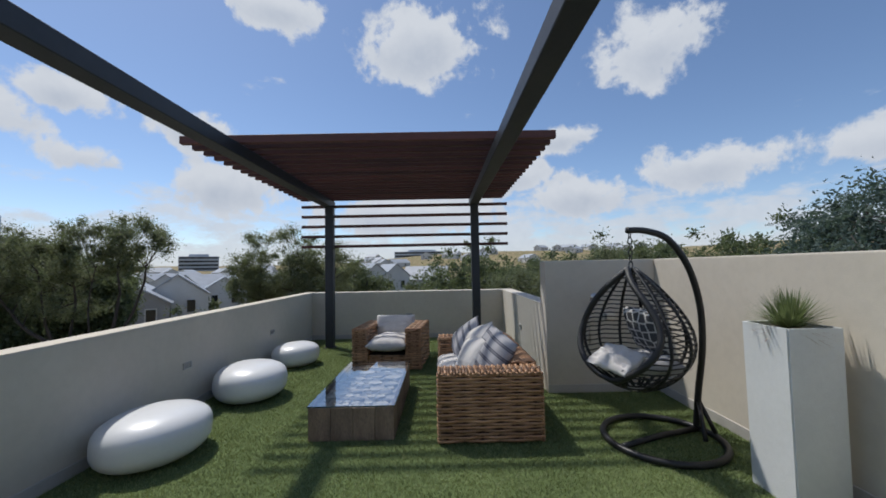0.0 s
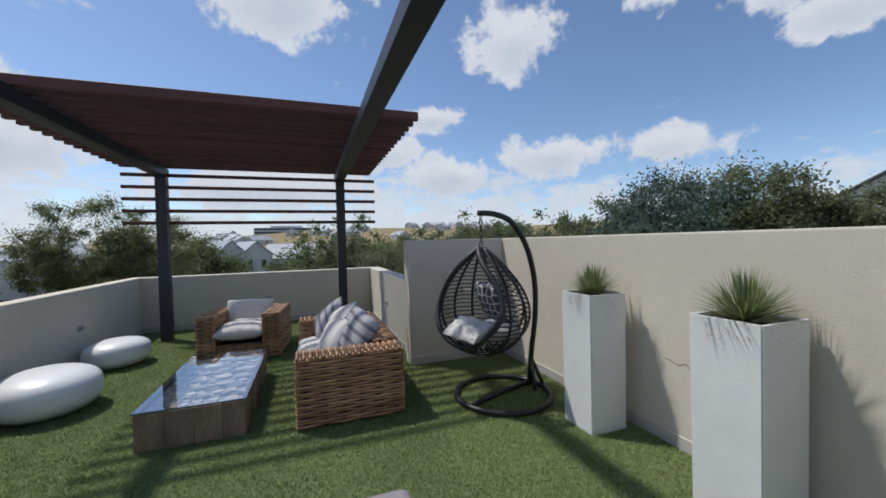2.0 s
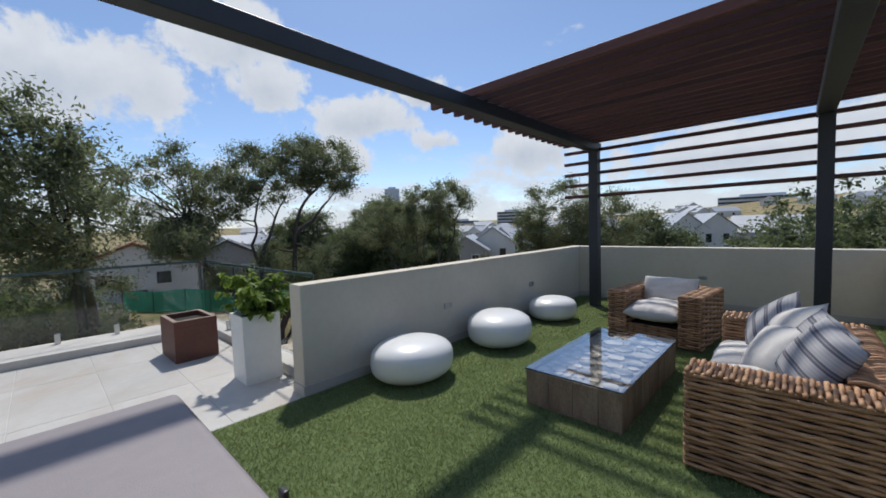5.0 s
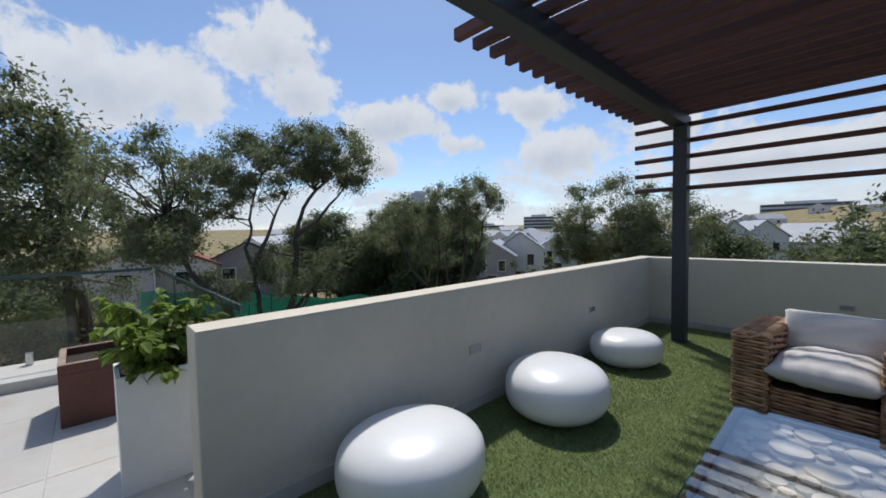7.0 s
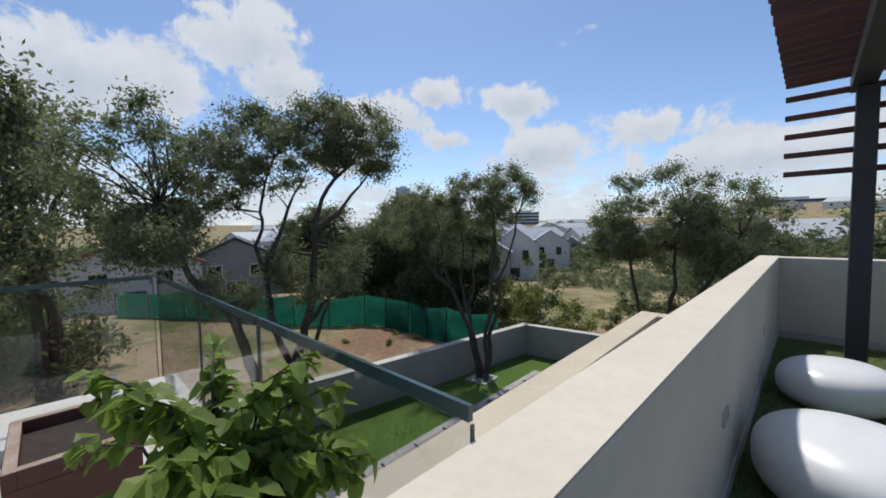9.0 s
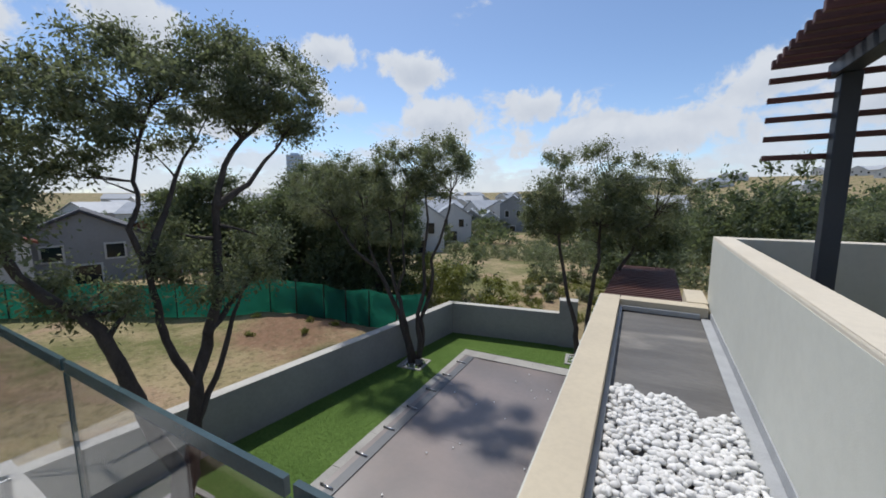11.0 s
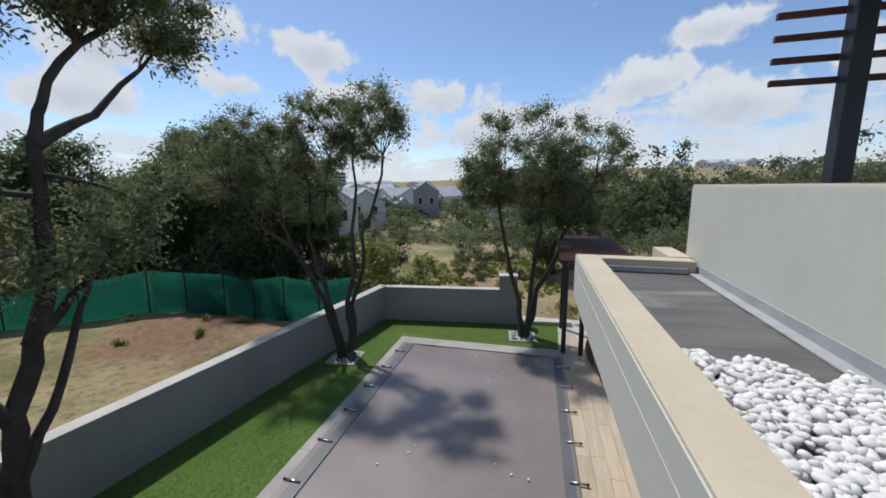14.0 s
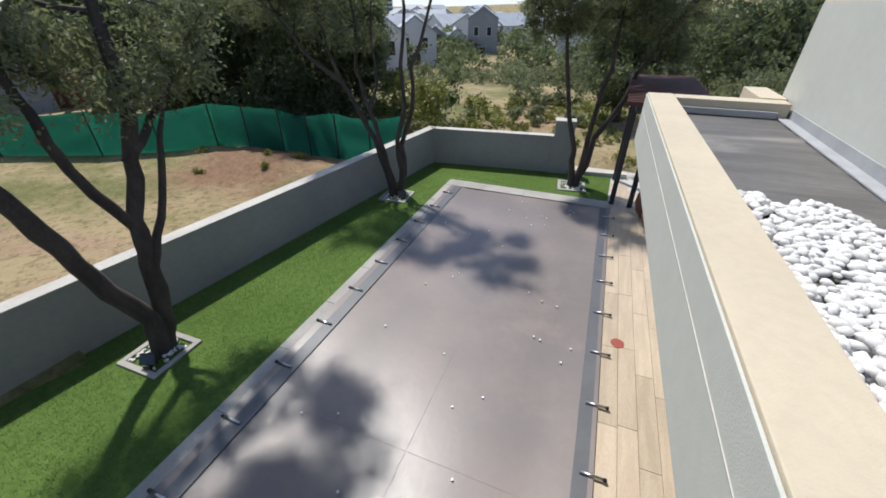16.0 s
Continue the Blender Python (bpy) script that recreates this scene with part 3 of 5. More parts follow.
def coffee_table():
    th = thing("coffee_table", (-0.885, 3.06, 0), "low rough timber block table with log slices under glass", "coffee table", turn=-0.5)
    W, L, H = 0.745, 1.51, 0.285
    r = random.Random(5)
    for name, x0, y0, x1, y1, n in (("s", 0, 0, W, 0.03, 4), ("n", 0, L - 0.03, W, L, 4), ("w", 0, 0.03, 0.03, L - 0.03, 7), ("e", W - 0.03, 0.03, W, L - 0.03, 7)):
        cut = [0] + sorted((k + r.uniform(-0.2, 0.2)) / n for k in range(1, n)) + [1]
        for a, b in zip(cut, cut[1:]):
            g = 0.0015
            p = (x0 + (x1 - x0) * a + g, y0, x0 + (x1 - x0) * b - g, y1) if name in "sn" else (x0, y0 + (y1 - y0) * a + g, x1, y0 + (y1 - y0) * b - g)
            part("plank", box(p[0], p[1], 0.0, p[2], p[3], H - r.uniform(0, 0.004), 0.003, 1), TABLE_WOOD, th)
    part("filler", box(0.03, 0.03, 0.02, W - 0.03, L - 0.03, H - 0.03), RESIN, th, "pale bed between the log slices")
    placed = []
    for _ in range(2600):
        q = r.choice((0.085, 0.07, 0.055, 0.04, 0.03))
        x, y = r.uniform(0.04 + q, W - 0.04 - q), r.uniform(0.04 + q, L - 0.04 - q)
        if all((x - a) ** 2 + (y - b) ** 2 > (q + c) ** 2 * 1.02 for a, b, c in placed):
            placed.append((x, y, q))
    for x, y, q in placed:
        bm = bmesh.new()
        k, ph = 14, r.uniform(0, 6)
        ring = [(x + q * (1 + 0.07 * math.sin(2 * a + ph)) * math.cos(a), y + q * (1 + 0.07 * math.sin(3 * a + ph)) * math.sin(a)) for a in (i * 2 * math.pi / k for i in range(k))]
        top = [bm.verts.new((a, b, H - 0.012)) for a, b in ring]
        low = [bm.verts.new((a, b, H - 0.032)) for a, b in ring]
        bm.faces.new(top)
        for i in range(k):
            bm.faces.new((low[i], low[(i + 1) % k], top[(i + 1) % k], top[i]))
        part("log_slice", bm, LOG_DISC, th)
    bm = bmesh.new()
    bm.faces.new([bm.verts.new(q) for q in ((-0.006, -0.006, H + 0.014), (W + 0.006, -0.006, H + 0.014), (W + 0.006, L + 0.006, H + 0.014), (-0.006, L + 0.006, H + 0.014))])
    g = part("glass_top", bm, TABLE_GLASS, th, "clear glass top reflecting the sky")
    g.visible_shadow = False
    bm = bmesh.new()
    for b in ((-0.008, -0.008, W + 0.008, -0.006), (-0.008, L + 0.006, W + 0.008, L + 0.008), (-0.008, -0.006, -0.006, L + 0.006), (W + 0.006, -0.006, W + 0.008, L + 0.006)):
        add_box(bm, b[0], b[1], H + 0.003, b[2], b[3], H + 0.014)
    part("glass_edge", bm, GLASS_EDGE, th, "dark green polished glass edge")


coffee_table()


def pouf(at, sx, sy, sz, turn, seed, label):
    bm = bmesh.new()
    bmesh.ops.create_uvsphere(bm, u_segments=40, v_segments=24, radius=1.0)
    for v in bm.verts:
        c = v.co
        flat = abs(c.z) ** 1.0
        z = math.copysign(abs(c.z) ** 0.92, c.z)
        lop = 1 + 0.06 * math.sin(math.atan2(c.y, c.x) + seed) + 0.03 * math.sin(2 * math.atan2(c.y, c.x) + seed * 2)
        full = (c.x * c.x + c.y * c.y) ** 0.5
        k = (1 - abs(c.z) ** 2.6) ** (1 / 2.6) / max(full, 1e-6) if full > 1e-6 else 0
        v.co = Vector((c.x * k * lop * sx / 2, c.y * k * lop * sy / 2, max(0.0, (z * 0.5 + 0.47) * sz + 0.02 * c.x * sz)))
    ob = link("pouf", bm, WHITE_GLOSS, smooth=True)
    ob.matrix_basis = pose(*at, 0, 0, turn)
    return tagged(ob, label, "pouf", "white pebble stools along the parapet")


pouf((-2.05, 2.84, 0), 0.76, 0.86, 0.40, 10, 0.5, "large white glossy pebble-shaped stool beside the parapet end")
pouf((-1.99, 4.25, 0), 0.81, 0.85, 0.42, 25, 2.0, "white glossy pebble-shaped stool on turf by the parapet")
pouf((-1.99, 5.74, 0), 0.68, 0.72, 0.36, 0, 3.6, "small white glossy pebble-shaped stool near the pergola post")


# ---- egg swing ----
def swing():
    st = thing("swing_stand", (2.10, 2.93, 0), "black tubular steel stand with a round floor ring", "swing stand")
    ring = [(0.45 * math.cos(a), 0.45 * math.sin(a), 0.03) for a in (k * 2 * math.pi / 48 for k in range(48))]
    part("floor_ring", add_tube(bmesh.new(), ring, 0.027, 8, True), BLACK_STEEL, st, smooth=True)
    part("cross_bar", add_tube(bmesh.new(), [(-0.44, -0.16, 0.03), (0, 0.03, 0.03), (0.44, 0.17, 0.03)], 0.024, 8), BLACK_STEEL, st, smooth=True)
    ctrl = [(0.40, 0.16, 0.03), (0.42, 0.14, 0.35), (0.435, 0.08, 0.75), (0.41, 0.05, 1.12), (0.31, 0.03, 1.45), (0.14, 0.01, 1.68), (-0.05, 0.0, 1.755), (-0.22, 0.0, 1.765)]
    pts = []
    for i in range(len(ctrl) - 1):
        p0, p1, p2, p3 = (Vector(ctrl[max(0, min(len(ctrl) - 1, j))]) for j in (i - 1, i, i + 1, i + 2))
        for s in range(6):
            q = s / 6
            pts.append(0.5 * (2 * p1 + (p2 - p0) * q + (2 * p0 - 5 * p1 + 4 * p2 - p3) * q * q + (3 * p1 - p0 - 3 * p2 + p3) * q ** 3))
    pts.append(Vector(ctrl[-1]))
    part("pole", add_tube(bmesh.new(), pts, 0.028, 10), BLACK_STEEL, st, smooth=True)
    part("brace", add_tube(bmesh.new(), [(0.42, 0.145, 0.28), (0.30, -0.10, 0.04)], 0.018, 8), BLACK_STEEL, st, smooth=True)
    part("brace", add_tube(bmesh.new(), [(0.42, 0.145, 0.28), (0.455, 0.0, 0.05)], 0.018, 8), BLACK_STEEL, st, smooth=True)
    cx, cy = 1.92, 2.96
    ch = thing("egg_chair", (cx, cy, 0.41), "black woven hanging egg chair with pale cushions", "hanging chair")
    Hh, open_at = 1.05, math.radians(205)

    def egg(s, a, r=0.44):
        return Vector((r * math.sin(math.pi * s ** 0.74) ** 0.86 * math.cos(a), r * math.sin(math.pi * s ** 0.74) ** 0.86 * math.sin(a), s * Hh))

    def half(s):
        return math.radians(64) * max(0.0, math.sin(math.pi * min(1, max(0, (s - 0.12) / 0.86)))) ** 0.55

    def along(side, s):
        return egg(s, open_at + side * half(s))

    levels = [0.12 + 0.86 * k / 40 for k in range(41)]
    rim = [along(1, s) for s in levels] + [along(-1, s) for s in reversed(levels[1:-1])]
    part("rim", add_tube(bmesh.new(), rim, 0.027, 8, True), BLACK_WEAVE, ch, "thick wrapped rim of the opening", True)
    for k in range(9):
        a = open_at + math.radians(72 + 27 * k)
        part("rib", add_tube(bmesh.new(), [egg(s, a) for s in (0.02 + 0.96 * i / 26 for i in range(27))], 0.013, 6), BLACK_WEAVE, ch, smooth=True)
    for k in range(23):
        s = 0.06 + 0.04 * k
        h = half(s)
        n = 30
        pts = [egg(s + 0.004 * math.sin(i * 1.9), open_at + h + (2 * math.pi - 2 * h) * i / n) for i in range(n + 1)]
        part("strand", add_tube(bmesh.new(), pts, 0.0065, 5), BLACK_WEAVE, ch, smooth=True)
    bm = bmesh.new()
    for k in range(10):
        a0 = k * math.pi / 5
        add_tube(bm, [egg(s, a0 + s * 2) for s in (0.015, 0.05, 0.09, 0.13)], 0.010, 5)
    part("basket_floor", bm, BLACK_WEAVE, ch, smooth=True)
    bm = bmesh.new()
    for k in range(6):
        a = pose(0, 0, Hh + 0.01 + 0.052 * k, 90, 0, 90 * (k % 2))
        add_tube(bm, [a @ Vector((0.016 * math.cos(q), 0.032 * math.sin(q), 0)) for q in (i * math.pi / 6 for i in range(12))], 0.005, 5, True)
    part("chain", bm, BLACK_STEEL, ch, smooth=True)
    c = cushion(0.56, 0.56, 0.16, 0.5, 14, 0.03)
    bmesh.ops.translate(c, vec=(0.03, 0, 0.24), verts=c.verts[:])
    part("seat_pad", c, GREY_CLOTH, ch, "crumpled pale grey seat pad", True)
    c = cushion(0.30, 0.42, 0.09, 0.5, 17, 0.05)
    bmesh.ops.transform(c, matrix=pose(-0.20, -0.08, 0.29, 5, -28, 20), verts=c.verts[:])
    part("throw", c, CREAM_CLOTH, ch, "white rumpled throw over the rim", True)
    m = bpy.data.materials.new("hexagon_print_cloth")
    t, n, l = nodes_of(m)
    co = n.new("ShaderNodeTexCoord").outputs["Object"]
    v = n.new("ShaderNodeTexVoronoi")
    v.feature = "DISTANCE_TO_EDGE"
    v.inputs["Scale"].default_value, v.inputs["Randomness"].default_value = 13.0, 0.35
    l.new(co, v.inputs["Vector"])
    col = mix_color(t, map_range(t, v.outputs["Distance"], 0.07, 0.1, 0, 1), (0.62, 0.60, 0.57), (0.075, 0.075, 0.08))
    b = n.new("ShaderNodeBsdfPrincipled")
    b.inputs["Roughness"].default_value = 0.95
    l.new(col, b.inputs["Base Color"])
    l.new(b.outputs[0], n.new("ShaderNodeOutputMaterial").inputs[0])
    c = link("patterned_cushion", cushion(0.42, 0.42, 0.16, 0.55, 21, 0.008, 18), m, smooth=True)
    c.matrix_basis = pose(cx + 0.14, cy + 0.05, 0.91, 0, 68, 14)
    tagged(c, "black and white geometric cushion in the hanging chair", "cushion")


swing()


# ---- planters ----
def spiky_plant(at, size, seed, label):
    r = random.Random(seed)
    th = thing("spiky_plant", at, label, "potted plant", "spiky plants in tall planters")
    for name, count, lo, hi, mat, tag in (("leaves", 420, 8, 88, LEAF_SPIKE, ""), ("dry_leaves", 90, -25, 12, RUST_RIM, "dry brown lower leaves")):
        bm = bmesh.new()
        for _ in range(count):
            a, e = r.uniform(0, 2 * math.pi), math.radians(r.uniform(lo, hi))
            ln = size * r.uniform(0.75, 1.05) * (0.8 if name == "dry_leaves" else 1)
            d = Vector((math.cos(a) * math.cos(e), math.sin(a) * math.cos(e), math.sin(e)))
            side = d.cross(Z).normalized() * 0.0042
            base = Vector((math.cos(a), math.sin(a), 0)) * r.uniform(0.01, 0.04) + Vector((0, 0, 0.03))
            mid = base + d * ln * 0.55
            tip = base + d * ln - Vector((0, 0, ln * 0.06 * math.cos(e)))
            v = [bm.verts.new(p) for p in (base - side, base + side, mid + side * 0.8, mid - side * 0.8, tip)]
            bm.faces.new(v[:4])
            bm.faces.new((v[3], v[2], v[4]))
        part(name, bm, mat, th, tag)


def tall_planter(x, y, h, w, turn, label, group):
    th = thing("planter", (x, y, 0), label, "planter", group, turn)
    bm = bmesh.new()
    s, b = w / 2, w / 2 * 0.97
    rings = [[(-b, -b, 0), (b, -b, 0), (b, b, 0), (-b, b, 0)], [(-s, -s, h), (s, -s, h), (s, s, h), (-s, s, h)],
             [(-s + .02, -s + .02, h), (s - .02, -s + .02, h), (s - .02, s - .02, h), (-s + .02, s - .02, h)],
             [(-s + .02, -s + .02, h - .1), (s - .02, -s + .02, h - .1), (s - .02, s - .02, h - .1), (-s + .02, s - .02, h - .1)]]
    vs = [[bm.verts.new(p) for p in r] for r in rings]
    for a, c in zip(vs, vs[1:]):
        for i in range(4):
            bm.faces.new((a[i], a[(i + 1) % 4], c[(i + 1) % 4], c[i]))
    bm.faces.new(vs[0][::-1])
    bm.faces.new(vs[3])
    bmesh.ops.bevel(bm, geom=[e for e in bm.edges if abs(e.verts[0].co.z - e.verts[1].co.z) > 0.3], offset=0.008, segments=2, affect="EDGES")
    part("body", bm, WHITE_PAINT, th)
    part("soil", box(-s + 0.021, -s + 0.021, h - 0.099, s - 0.021, s - 0.021, h - 0.04), SOIL, th)
    return th


tall_planter(2.525, 2.165, 1.07, 0.345, 0, "tall square white planter with scuffs on turf by the wall", "tall white planters")
tall_planter(2.56, 1.05, 1.07, 0.37, 0, "tall square white planter on turf against the wall", "tall white planters")
spiky_plant((2.525, 2.165, 1.02), 0.27, 2, "green spiky grass tuft in a tall white planter")
spiky_plant((2.56, 1.05, 1.02), 0.30, 3, "larger green spiky grass tuft in a tall white planter")
tall_planter(-3.27, 1.86, 0.665, 0.355, 0, "white square planter on the tiles at the wall end", "low white planter")


def broad_leaf(bm, base, d, up, ln, wd):
    s = d.cross(up).normalized()
    nrm = s.cross(d).normalized()
    pts = [base, base + d * ln * 0.35 + s * wd * 0.5 + nrm * 0.012, base + d * ln * 0.75 + s * wd * 0.38 - nrm * 0.004, base + d * ln - nrm * ln * 0.22,
           base + d * ln * 0.75 - s * wd * 0.38 - nrm * 0.004, base + d * ln * 0.35 - s * wd * 0.5 + nrm * 0.012]
    mid = [base + d * ln * 0.35, base + d * ln * 0.75 - nrm * 0.012]
    v = [bm.verts.new(p) for p in pts]
    m = [bm.verts.new(p) for p in mid]
    for f in ((v[0], v[1], m[0]), (m[0], v[1], v[2], m[1]), (m[1], v[2], v[3]), (v[0], m[0], v[5]), (m[0], m[1], v[4], v[5]), (m[1], v[3], v[4])):
        bm.faces.new(f)


def bushy_plant(at):
    r = random.Random(11)
    th = thing("bushy_plant", at, "leafy bright green shrub spilling over a white planter", "potted plant")
    lv = bmesh.new()
    for k in range(46):
        a = r.uniform(0, 2 * math.pi)
        reach, top = r.uniform(0.05, 0.40), r.uniform(0.12, 0.44)
        if r.random() < 0.3:
            reach, top = r.uniform(0.25, 0.44), r.uniform(-0.02, 0.18)
        out = Vector((math.cos(a), math.sin(a), 0))
        if abs(out.x) > 0.5 and out.x > 0:
            reach *= 0.7
        pts = [Vector((0, 0, -0.04)) + out * 0.04, out * reach * 0.5 + Z * (top * 0.75 + 0.05), out * reach + Z * top]
        part("stem", add_tube(bmesh.new(), pts, [0.006, 0.004, 0.002], 5), BARK, th)
        for i in range(20):
            q = 0.25 + 0.75 * i / 19
            p = pts[1].lerp(pts[2], (q - 0.4) / 0.6) if q > 0.4 else pts[0].lerp(pts[1], q / 0.4)
            d = (out * r.uniform(-0.2, 1) + Vector((r.gauss(0, 0.7), r.gauss(0, 0.7), r.uniform(-0.95, 0.25)))).normalized()
            broad_leaf(lv, p, d, Z, r.uniform(0.05, 0.10), r.uniform(0.032, 0.056))
    part("leaves", lv, LEAF_BRIGHT, th)


bushy_plant((-3.27, 1.86, 0.63))


def square_planter():
    th = thing("planter_box", (-4.72, 1.61, 0), "empty rust-brown square planter box with a weathered rim", "planter", turn=1)
    hx, hy, w, top = 0.315, 0.22, 0.045, 0.48
    part("body", box(-hx, -hy, 0, hx, hy, top - 0.075, 0.006), RUST, th)

    def ring(bm, o, z0, z1, edge=0.0):
        a, b, c, d = hx - o, hy - o, hx - w, hy - w
        for q in ((-a, -b, a, -d), (-a, d, a, b), (-a, -d, -c, d), (c, -d, a, d)):
            add_box(bm, q[0], q[1], z0, q[2], q[3], z1, edge) if edge else add_box(bm, q[0], q[1], z0, q[2], q[3], z1)
        return bm
    part("rim", ring(bmesh.new(), 0.0, top - 0.075, top - 0.006, 0.003), RUST, th)
    part("rim_top", ring(bmesh.new(), 0.004, top - 0.0055, top), RUST_RIM, th, "pale weathered rim edge")
    part("soil", box(-hx + w + 0.001, -hy + w + 0.001, top - 0.074, hx - w - 0.001, hy - w - 0.001, top - 0.06), SOIL, th)


square_planter()


# ---- hot tub ----
def hot_tub():
    th = thing("hot_tub", (-0.305, 0.325, 0), "rectangular hot tub closed with a mauve-grey vinyl cover", "hot tub")
    part("cabinet", box(-0.90, -0.43, 0, 0.90, 0.43, 0.69, 0.03), STEEL_DARK, th)
    part("cover", box(-0.935, -0.465, 0.69, 0.935, 0.465, 0.79, 0.035, 4), TUBCOVER, th, "mauve-grey padded vinyl cover", True)
    bm = bmesh.new()
    add_tube(bm, [(-0.91, 0.461, 0.765), (0.91, 0.461, 0.765)], 0.006, 5)
    add_tube(bm, [(-0.931, 0.43, 0.765), (-0.931, -0.43, 0.765)], 0.006, 5)
    part("piping", bm, BLACK_WEAVE, th, "dark stitched piping on the cover edge")
    part("latch", box(0.055, 0.468, 0.74, 0.085, 0.486, 0.815, 0.006), BLACK_STEEL, th, "small black cover latch")


hot_tub()


# ---- glass balustrade on the tiled side ----
def balustrade(a, b, cuts, label):
    a, b = Vector(a), Vector(b)
    d = (b - a).normalized()
    turn = math.degrees(math.atan2(d.y, d.x))
    th = thing("glass_balustrade", (a.x, a.y, 0.10), label, "balustrade", "frameless glass balustrades", turn)
    for s0, s1 in zip(cuts, cuts[1:]):
        p = part("glass_panel", box(s0 + 0.012, -0.004, 0.05, s1 - 0.012, 0.004, 0.91, 0.001, 1), GLASS, th)
        p.visible_shadow = False
        part("top_edge", box(s0 + 0.012, -0.0065, 0.915, s1 - 0.012, 0.0065, 0.951), GLASS_EDGE, p, "dark green polished glass edge")
        for s in (s0, s1):
            part("side_edge", box(s + (0.006 if s == s0 else -0.011), -0.0045, 0.05, s + (0.011 if s == s0 else -0.006), 0.0045, 0.91), GLASS_EDGE, p)
        for q in (0.22, 0.78):
            x = s0 + (s1 - s0) * q
            bm = box(x - 0.028, -0.03, 0.0, x + 0.028, 0.03, 0.13, 0.006)
            part("spigot", bm, CHROME, th, "brushed steel spigot clamp")
    return th


CORN = Vector((-6.27, 2.195, 0))
SKEW = Vector((-0.02, -0.9998, 0))
balustrade(CORN + SKEW * 6.6, CORN, (0.0, 1.3, 2.6, 3.9, 5.2, 6.58), "frameless glass balustrade panels on steel spigots over a kerb")
balustrade(CORN, (XLO, 2.195, 0), (0.02, 1.40, 2.40, 3.62), "frameless glass balustrade panels facing the pool")
bm = bmesh.new()
kerb = [CORN + Vector((0.62, -0.115, 0)), CORN + Vector((0.62, 0.115, 0)), CORN + Vector((-0.12, 0.115, 0)), CORN + SKEW * 6.7 + Vector((-0.12, 0.05, 0)), CORN + SKEW * 6.7 + Vector((0.5, 0, 0))]
lo, hi = [bm.verts.new(p + Z * -0.3) for p in kerb], [bm.verts.new(p + Z * 0.10) for p in kerb]
bm.faces.new(hi)
for i in range(5):
    bm.faces.new((lo[i], lo[(i + 1) % 5], hi[(i + 1) % 5], hi[i]))
bmesh.ops.recalc_face_normals(bm, faces=bm.faces[:])
setting(link("kerb_west", bm, WALL_CAP), "pale plastered kerb under the glass balustrade", "kerb")
setting(link("kerb_north", box(-5.65, 2.08, -0.3, XLO - 0.002, 2.31, 0.10, 0.008), WALL_CAP), "pale plastered kerb under the glass balustrade", "kerb")
# the block under the tiled terrace
bm = bmesh.new()
plan = [(-6.36, 2.30), (-6.5, -5.0), (XL - 0.002, -5.0), (XL - 0.002, YE), (XLO, YE), (XLO, 2.30)]
lo, hi = [bm.verts.new((x, y, -0.45)) for x, y in plan], [bm.verts.new((x, y, -0.003)) for x, y in plan]
bm.faces.new(hi[::-1]), bm.faces.new(lo)
for i in range(6):
    bm.faces.new((lo[i], lo[(i + 1) % 6], hi[(i + 1) % 6], hi[i]))
bmesh.ops.recalc_face_normals(bm, faces=bm.faces[:])
tile_floor = setting(link("floor_tiled", bm, GROUT), "large pale stone-look tiles on the terrace", "floor")

# ---- flat roof with pebbles ----
PX0, PX1, PYF, ZC, ZM = -3.98, -3.713, 7.54, 0.10, -0.05


def skewed(x0, x1, y0, y1, z0, z1, edge=0.006):
    """A long bar between y0 and y1 that leans east towards its south end."""
    b = box(x0, y0, z0, x1, y1, z1, edge)
    for v in b.verts:
        v.co.x += 0.033 * (PYF - v.co.y)
    return b


setting(link("roof_parapet", skewed(PX0, PX1, 2.315, PYF + 0.234, -0.45, ZC), CAP), "cream painted parapet cap along the flat roof", "parapet")
setting(link("roof_fascia", skewed(PX0 - 0.012, PX0 - 0.001, 2.315, PYF + 0.234, -0.46, ZC - 0.015, 0.002), PLASTER_OUT), "grey-green plastered roof fascia", "fascia")
setting(link("fascia_line", skewed(PX0 - 0.016, PX0 - 0.011, 2.315, PYF + 0.234, -0.096, -0.090, 0.001), WALL_CAP), "thin pale joint line along the fascia", "trim")
setting(link("roof_parapet_end", box(PX1, PYF, -0.45, XLO - 0.03, PYF + 0.234, ZC - 0.001, 0.006), CAP), "cream painted parapet cap at the roof end", "parapet")
setting(link("roof_ledge", box(-2.90, PYF + 0.235, -0.45, XLO - 0.01, 8.58, ZC + 0.01, 0.006), CAP), "cream painted ledge beyond the flat roof", "parapet")
bm = bmesh.new()
nx, ny = 36, 190
rows = []
for j in range(ny + 1):
    y = 2.285 + (PYF - 2.287) * j / ny
    row = []
    for i in range(nx + 1):
        x = PX1 - 0.01 + (XLO + 0.006 - PX1) * i / nx
        fold = noise.noise(Vector((x * 0.9, y * 7.0, 1.0))) * 0.009 + noise.noise(Vector((x * 2.2, y * 17.0, 4.0))) * 0.005
        row.append(bm.verts.new((x, y, ZM - 0.004 + max(-0.004, fold))))
    rows.append(row)
for j in range(ny):
    for i in range(nx):
        bm.faces.new((rows[j][i], rows[j][i + 1], rows[j + 1][i + 1], rows[j + 1][i]))
setting(link("roof_membrane", bm, MEMBRANE, smooth=True), "dark wrinkled waterproofing membrane on the flat roof", "roof")
setting(link("roof_slab", box(PX1 - 0.01, 2.285, -0.45, XLO - 0.003, PYF, ZM - 0.02), MEMBRANE), "flat roof slab under the membrane", "roof")
bm = bmesh.new()
